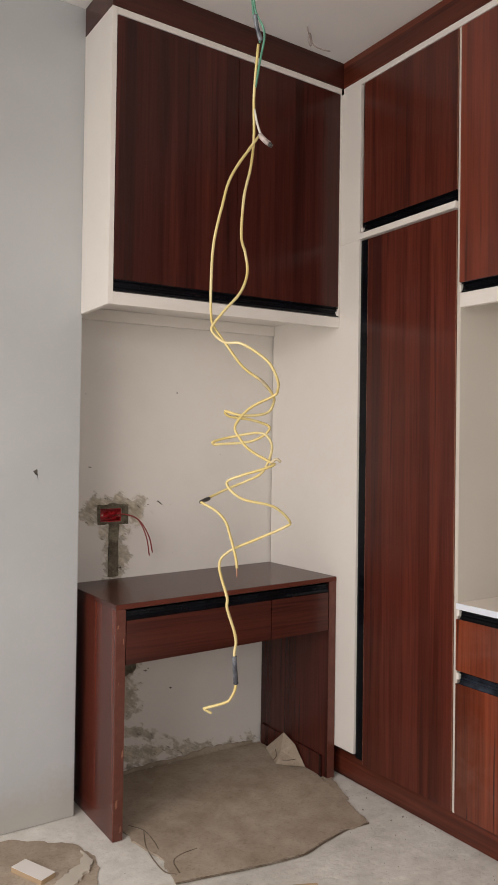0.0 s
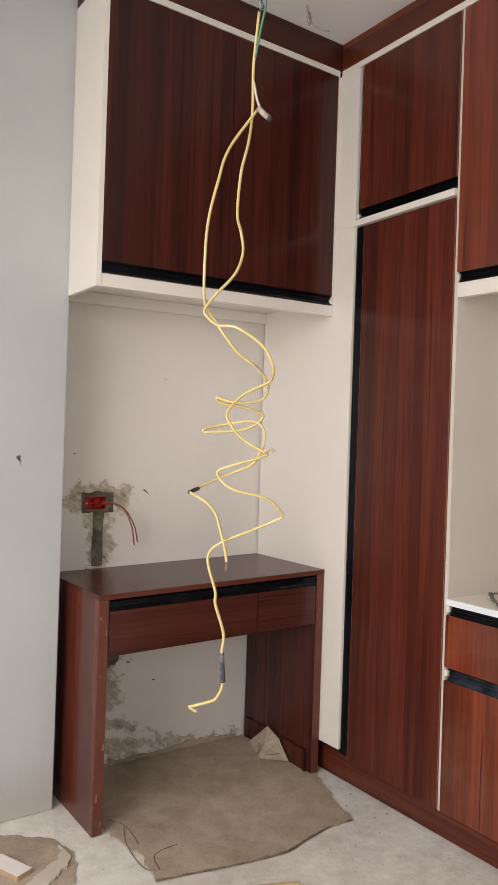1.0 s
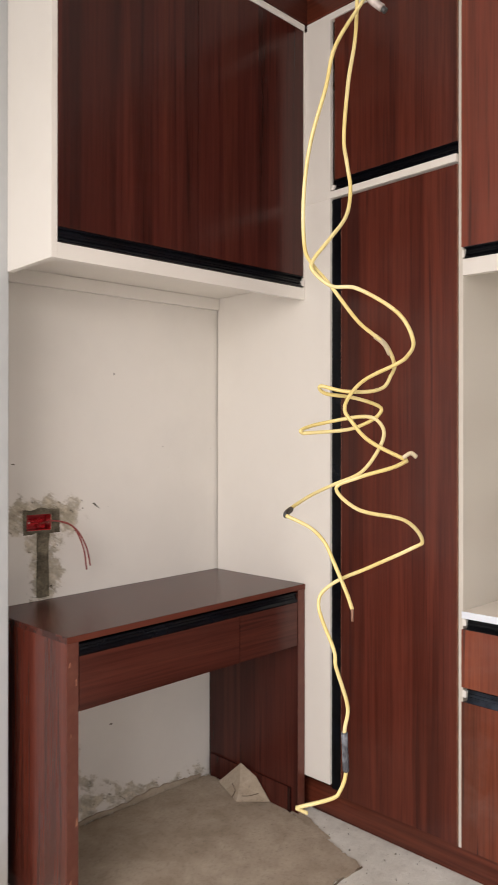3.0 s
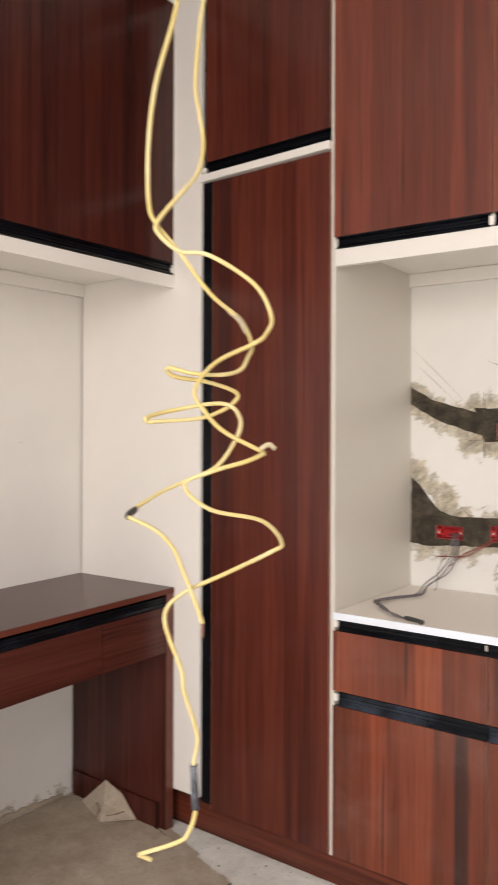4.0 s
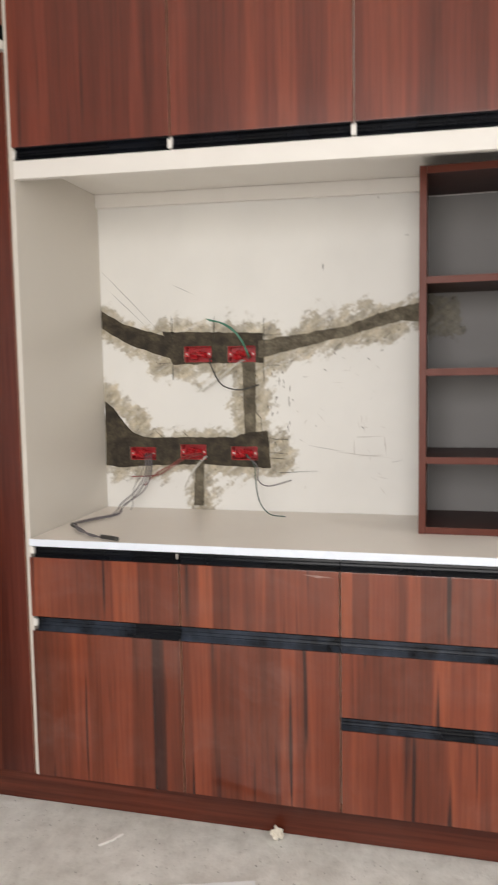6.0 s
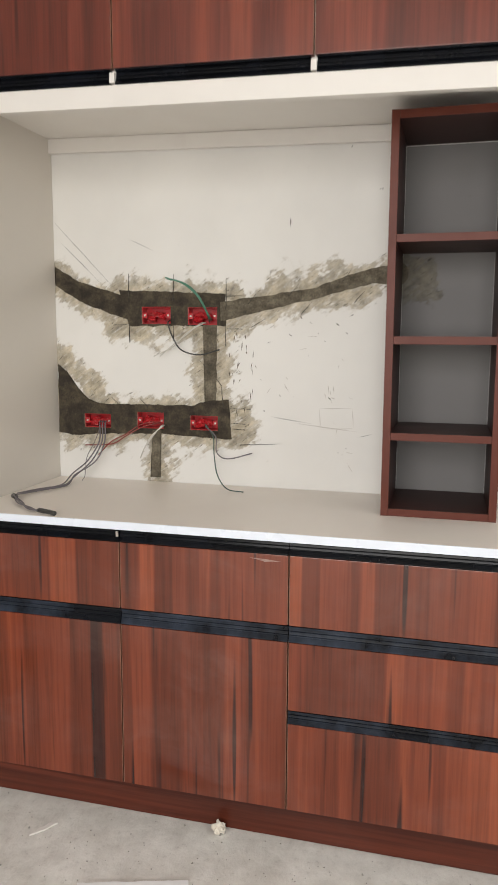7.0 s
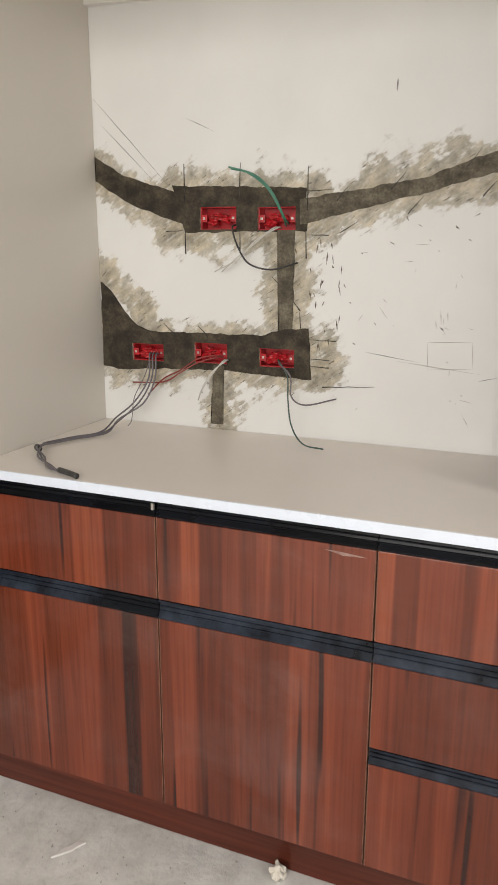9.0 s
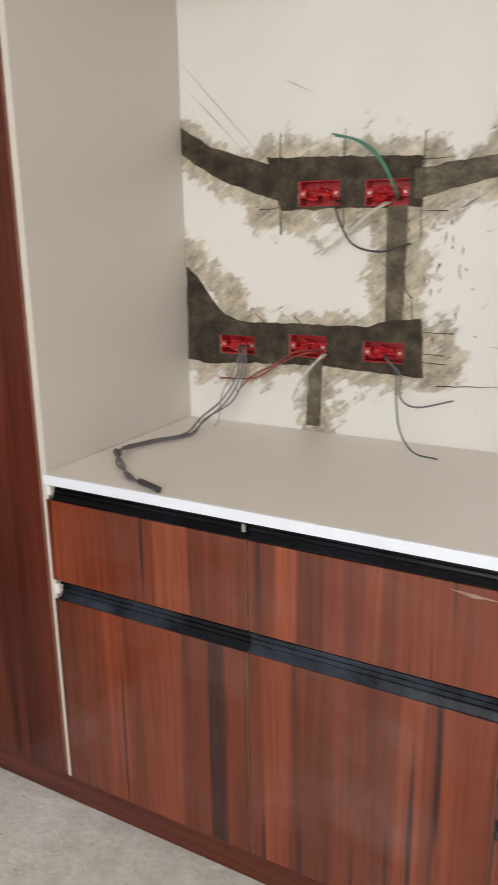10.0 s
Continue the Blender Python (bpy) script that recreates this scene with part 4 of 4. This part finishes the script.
wire("wire", [(w + 0.02, 1.316, 1.005), (w - 0.035, 1.297, 1.012), (w - 0.05, 1.262, 0.985), (w - 0.06, 1.255, 0.937), (w - 0.06, 1.219, 0.919), (w - 0.05, 1.145, 0.938)], 0.0019, grey_pvc, "grey-green wire bent sideways")
for k in range(2):
    wire("wire", [(1.33, NOOK_BACK + 0.02, 1.06), (1.362, NOOK_BACK - 0.03, 1.072), (1.412 + 0.006 * k, NOOK_BACK - 0.06, 1.052 - 0.004 * k), (1.452 + 0.012 * k, NOOK_BACK - 0.06, 0.98), (1.470 + 0.014 * k, NOOK_BACK - 0.055, 0.900 + 0.012 * k)], 0.0028, red_pvc, "dull red wire hanging from a box over the desk")

# ---- hanging ceiling cable ----
loop_strand = [(0.907, 1.287, 1.950), (0.851, 1.295, 1.864), (0.829, 1.294, 1.799), (0.825, 1.317, 1.732), (0.830, 1.333, 1.668), (0.830, 1.332, 1.599), (0.828, 1.317, 1.571), (0.837, 1.292, 1.539), (0.863, 1.266, 1.491), (0.897, 1.248, 1.463), (0.924, 1.251, 1.438), (0.932, 1.263, 1.423), (0.926, 1.270, 1.408), (0.902, 1.279, 1.401), (0.880, 1.305, 1.402), (0.869, 1.336, 1.410), (0.878, 1.335, 1.400), (0.909, 1.308, 1.394), (0.937, 1.285, 1.382), (0.937, 1.287, 1.370), (0.929, 1.304, 1.358), (0.910, 1.325, 1.349), (0.858, 1.360, 1.344)]
lower_strand = [(0.858, 1.360, 1.344), (0.856, 1.360, 1.349), (0.885, 1.350, 1.358), (0.926, 1.300, 1.368), (0.940, 1.282, 1.353), (0.949, 1.291, 1.328), (0.953, 1.327, 1.289), (0.941, 1.367, 1.270), (0.906, 1.386, 1.253), (0.858, 1.390, 1.233)]
tail_strand = [(0.837, 1.372, 1.229), (0.855, 1.343, 1.213), (0.867, 1.327, 1.193), (0.869, 1.313, 1.168), (0.867, 1.289, 1.129), (0.862, 1.275, 1.109)]
main_strand = [(0.896, 1.278, 2.123), (0.899, 1.295, 2.033), (0.902, 1.298, 1.947), (0.893, 1.295, 1.885), (0.879, 1.295, 1.827), (0.879, 1.303, 1.752), (0.892, 1.308, 1.721), (0.895, 1.304, 1.683), (0.875, 1.296, 1.640), (0.843, 1.299, 1.603), (0.824, 1.310, 1.575), (0.819, 1.308, 1.559), (0.836, 1.290, 1.538), (0.859, 1.264, 1.534), (0.887, 1.220, 1.500), (0.901, 1.206, 1.464), (0.913, 1.222, 1.447), (0.920, 1.244, 1.438), (0.888, 1.278, 1.414), (0.861, 1.287, 1.380), (0.863, 1.274, 1.356), (0.878, 1.257, 1.332), (0.907, 1.219, 1.307)]
end_strand = [(0.907, 1.219, 1.307), (0.887, 1.229, 1.298), (0.860, 1.263, 1.285), (0.844, 1.288, 1.270), (0.862, 1.264, 1.242), (0.908, 1.224, 1.228), (0.943, 1.219, 1.199), (0.940, 1.235, 1.186), (0.903, 1.277, 1.160), (0.871, 1.317, 1.136), (0.854, 1.327, 1.108), (0.858, 1.303, 1.050), (0.855, 1.297, 1.029), (0.870, 1.289, 0.974), (0.872, 1.296, 0.937), (0.878, 1.298, 0.882), (0.870, 1.302, 0.856), (0.861, 1.311, 0.845), (0.840, 1.355, 0.825)]
cable = thing("hanging_cable", (0.872, 1.269, 2.955), "yellow electric cable hanging tangled from green wires on the ceiling", "cable")
R = 0.0027
part("strand", tube(loop_strand, R), yellow_pvc, cable, smooth=True)
part("strand", tube(lower_strand, R), yellow_pvc, cable, smooth=True)
part("strand", tube(tail_strand, R), yellow_pvc, cable, smooth=True)
part("strand", tube(main_strand, R), yellow_pvc, cable, smooth=True)
part("strand", tube(end_strand, R), yellow_pvc, cable, smooth=True)
part("tape", tube([(0.872, 1.296, 0.937), (0.875, 1.297, 0.909), (0.878, 1.298, 0.882)], 0.0047), tape_grey, cable, "grey and black insulating tape", True)
part("knot_tape", tube([(0.865, 1.388, 1.235), (0.848, 1.381, 1.231), (0.837, 1.372, 1.229)], 0.0042), black_pvc, cable, "black tape at a sharp bend", True)
part("tape_scrap", tube([(0.900, 1.221, 1.311), (0.906, 1.213, 1.317), (0.913, 1.209, 1.312)], 0.0030), tape_pale, cable, "crumpled scrap of pale tape", True)
part("kink_tape", tube([(0.885, 1.255, 1.473), (0.897, 1.248, 1.463), (0.911, 1.249, 1.451)], 0.0036), tape_pale, cable, "pale tape round a kink", True)
part("copper_end", tube([(0.862, 1.275, 1.109), (0.862, 1.275, 1.093)], 0.0017), copper, cable, "bare copper end", True)
part("sheath_end", tube([(0.840, 1.355, 0.825), (0.853, 1.346, 0.816)], 0.0028), yellow_pvc, cable, smooth=True)
part("connector", tube([(0.908, 1.286, 1.951), (0.912, 1.274, 1.937), (0.917, 1.266, 1.929)], 0.0054), hook_pvc, cable, "pale taped joint", True)
part("connector_tip", tube([(0.917, 1.266, 1.929), (0.919, 1.262, 1.924)], 0.0042), black_pvc, cable, "dark joint end", True)
part("joint_wire", tube([(0.901, 1.296, 2.003), (0.907, 1.293, 1.973), (0.909, 1.284, 1.951)], 0.0022), white_pvc, cable, smooth=True)
part("top_wire", tube([(0.898, 1.275, 2.125), (0.888, 1.275, 2.156), (0.882, 1.276, 2.179), (0.876, 1.272, 2.221), (0.875, 1.270, 2.331), (0.870, 1.271, 2.440), (0.872, 1.269, 2.955)], 0.0022), green_pvc, cable, "pale green insulated wire", True)
part("top_wire", tube([(0.900, 1.292, 2.045), (0.902, 1.279, 2.096), (0.903, 1.268, 2.132), (0.898, 1.267, 2.154), (0.885, 1.273, 2.182), (0.878, 1.270, 2.226), (0.871, 1.271, 2.398), (0.873, 1.267, 2.955)], 0.0022), green_pvc, cable, "pale green insulated wire", True)
part("grey_joint", tube([(0.885, 1.274, 2.175), (0.889, 1.275, 2.158), (0.894, 1.274, 2.141), (0.899, 1.273, 2.128)], 0.0046), tape_grey, cable, "dusty taped joint", True)

hook = [(1.826, 2.325, CEIL), (1.838, 2.333, 2.938), (1.862, 2.345, 2.915), (1.858, 2.345, 2.899), (1.842, 2.338, 2.915), (1.848, 2.335, 2.94), (1.872, 2.345, 2.91), (1.905, 2.335, 2.896), (1.935, 2.318, 2.890)]
wire("ceiling_wire", hook, 0.0026, hook_pvc, "short pale wire ends sticking out of the ceiling")

# ---- loose things on the floor ----
card = thing("cardboard_sheet", (1.6, 2.5, 0.0), "large dusty torn cardboard sheet lying under the desk", "cardboard")
outline = [(1.185, 2.922), (2.06, 2.922), (2.072, 2.52), (2.030, 2.335), (1.970, 2.094), (1.868, 2.098), (1.735, 2.072), (1.634, 2.050), (1.470, 2.072), (1.329, 2.102), (1.205, 2.128), (1.23, 2.27), (1.20, 2.40), (1.20, 2.46), (1.185, 2.6)]
part("sheet", ragged(outline, 0.006, "z", 0.0005, 0.010, 0.012, 3), cardboard_mat, card)
for line in ([(1.23, 2.524), (1.26, 2.465), (1.258, 2.385), (1.247, 2.325)], [(1.256, 2.457), (1.215, 2.345), (1.202, 2.206), (1.228, 2.161)], [(1.359, 2.263), (1.295, 2.258), (1.255, 2.233), (1.239, 2.162)]):
    part("crack", tube([(x, y, 0.0062) for x, y in line], 0.0022, 5, 5), cardboard_dark, card, "dark torn crack in the sheet")
# dark cord laid along the front edge as its shadow line
part("torn_edge", tube([(x, y - 0.004, 0.003) for x, y in outline[4:11]], 0.0030, 8, 5), cardboard_dark, card, "dark line standing for the shadow under the front edge")
solid("cardboard_scrap", ragged([(2.114, 2.482), (2.032, 2.271), (2.004, 2.288), (2.078, 2.50)], 0.004, "z", 0.0005, 0.006, 0.010, 21), cardboard_mat, (2.06, 2.38, 0.0), "narrow dusty cardboard scrap beside the plinth", "cardboard")
bm = bmesh.new()
vs = [bm.verts.new(p) for p in ((1.978, 2.668, 0.008), (2.060, 2.575, 0.012), (2.064, 2.653, 0.080), (2.066, 2.735, 0.104), (2.040, 2.833, 0.010), (2.026, 2.700, 0.046))]
for i in range(5):
    bm.faces.new((vs[5], vs[i], vs[(i + 1) % 5]))
g = bmesh.ops.extrude_face_region(bm, geom=bm.faces[:])
bmesh.ops.translate(bm, verts=[e for e in g["geom"] if isinstance(e, bmesh.types.BMVert)], vec=(-0.003, 0, 0.002))
part("folded_flap", bm, cardboard_mat, card, "folded cardboard flap leaning on the desk leg")
for line in ([(1.985, 2.70, 0.014), (2.005, 2.705, 0.030), (2.018, 2.735, 0.042)], [(1.995, 2.69, 0.018), (2.012, 2.645, 0.026), (2.045, 2.62, 0.033)]):
    part("crack", tube(line, 0.0016, 5, 5), cardboard_dark, card, "dark torn crack in the sheet")
part("upturned_edge", ragged([(1.30, 0.002), (2.03, 0.002), (2.03, 0.018), (1.90, 0.026), (1.78, 0.030), (1.66, 0.016), (1.56, 0.022), (1.44, 0.014), (1.30, 0.020)], 0.007, "y", NOOK_BACK - 0.001, 0.008, 0.010, 15), cardboard_mat, card, "cardboard edge bent up along the wall foot")

blk = thing("wood_offcut", (0.852, 2.407, 0.0), "white laminated board offcut lying on the cement floor", "offcut")
bm = box(-0.0285, 0.0285, -0.068, 0.068, 0.0, 0.017, 0.0012)
bmesh.ops.rotate(bm, verts=bm.verts, matrix=Matrix.Rotation(radians(24), 3, "Z"))
bmesh.ops.translate(bm, verts=bm.verts, vec=(0.852, 2.407, 0.0))
part("core", bm, raw_wood, blk)
bm = box(-0.0285, 0.0285, -0.068, 0.068, 0.0172, 0.0185, 0.0004)
bmesh.ops.rotate(bm, verts=bm.verts, matrix=Matrix.Rotation(radians(24), 3, "Z"))
bmesh.ops.translate(bm, verts=bm.verts, vec=(0.852, 2.407, 0.0))
part("facing", bm, board_white, blk, "white facing")

solid("wood_stick", tube([(1.42, 1.942, 0.006), (1.50, 1.910, 0.007), (1.565, 1.882, 0.006)], 0.006, 4, 6), raw_wood, (1.42, 1.942, 0.0), "thin raw wooden stick lying on the floor", "stick")
solid("scrap_board", ragged([(1.855, 1.370), (1.933, 1.118), (1.78, 1.077), (1.703, 1.330)], 0.010, "z", 0.0, 0.003, 0.012, 4), white_card, (1.82, 1.22, 0.0), "white scrap of board lying on the floor", "scrap")
solid("paper_scrap", ragged([(0.865, 2.29), (0.92, 2.26), (1.00, 2.33), (1.035, 2.375), (1.025, 2.455), (1.005, 2.385), (0.945, 2.35)], 0.010, "z", 0.0, 0.012, 0.01, 5), paper, (0.98, 2.38, 0.0), "crumpled dusty paper scrap on the floor", "paper")
solid("paper_sheet", ragged([(0.70, 2.20), (1.00, 2.24), (1.06, 2.40), (1.02, 2.52), (0.85, 2.66), (0.62, 2.66)], 0.002, "z", 0.0, 0.012, 0.02, 8), cardboard_mat, (0.85, 2.45, 0.0), "flat dusty brown paper sheet on the floor", "paper")
solid("plastic_strip", ragged([(1.985, 1.578), (2.026, 1.544), (2.052, 1.532), (2.044, 1.550), (2.018, 1.566)], 0.004, "z", 0.0, 0.004, 0.01, 7), board_white, (1.98, 1.58, 0.0), "thin pale plaster flake on the floor", "flake")
solid("plaster_lump", lump((2.130, 1.104, 0.014), (0.028, 0.032, 0.030), 2.0, 0.9), chalk, (2.125, 1.102, 0.0), "broken pale plaster lump beside the plinth", "rubble")
solid("wall_gash", ragged([(0.926, 1.252), (0.940, 1.260), (0.944, 1.222), (0.938, 1.238), (0.930, 1.245)], 0.0010, "y", PIER_Y, 0.006, 0.003, 2), gash, (0.93, PIER_Y, 1.222), "small dark gash in the plaster", "gash")
solid("wall_gash", ragged([(1.525, 1.118), (1.534, 1.121), (1.560, 1.100), (1.540, 1.110)], 0.0010, "y", NOOK_BACK, 0.003, 0.004, 3), gash, (1.55, NOOK_BACK, 1.105), "small dark gash in the plaster", "gash")

# crumbs of plaster and grit
random.seed(11)
bm = bmesh.new()
for k in range(420):
    x, y = random.uniform(0.5, 2.14), random.uniform(0.4, 2.6)
    if random.random() < 0.5:
        x = random.uniform(1.85, 2.14)
    r = random.uniform(0.0008, 0.0026) * (2.0 if random.random() < 0.06 else 1.0)
    top = bm.verts.new((x, y, r * 1.3))
    ring = [bm.verts.new((x + r * random.uniform(0.7, 1.4) * math.cos(a), y + r * random.uniform(0.7, 1.4) * math.sin(a), 0.0)) for a in (0.2, 1.6, 2.9, 4.4)]
    for i in range(4):
        bm.faces.new((top, ring[i], ring[(i + 1) % 4]))
tagged(mesh_object("grit", bm, grit_mat), "scattered grey grit and plaster crumbs on the floor", "grit", kind="stuff")
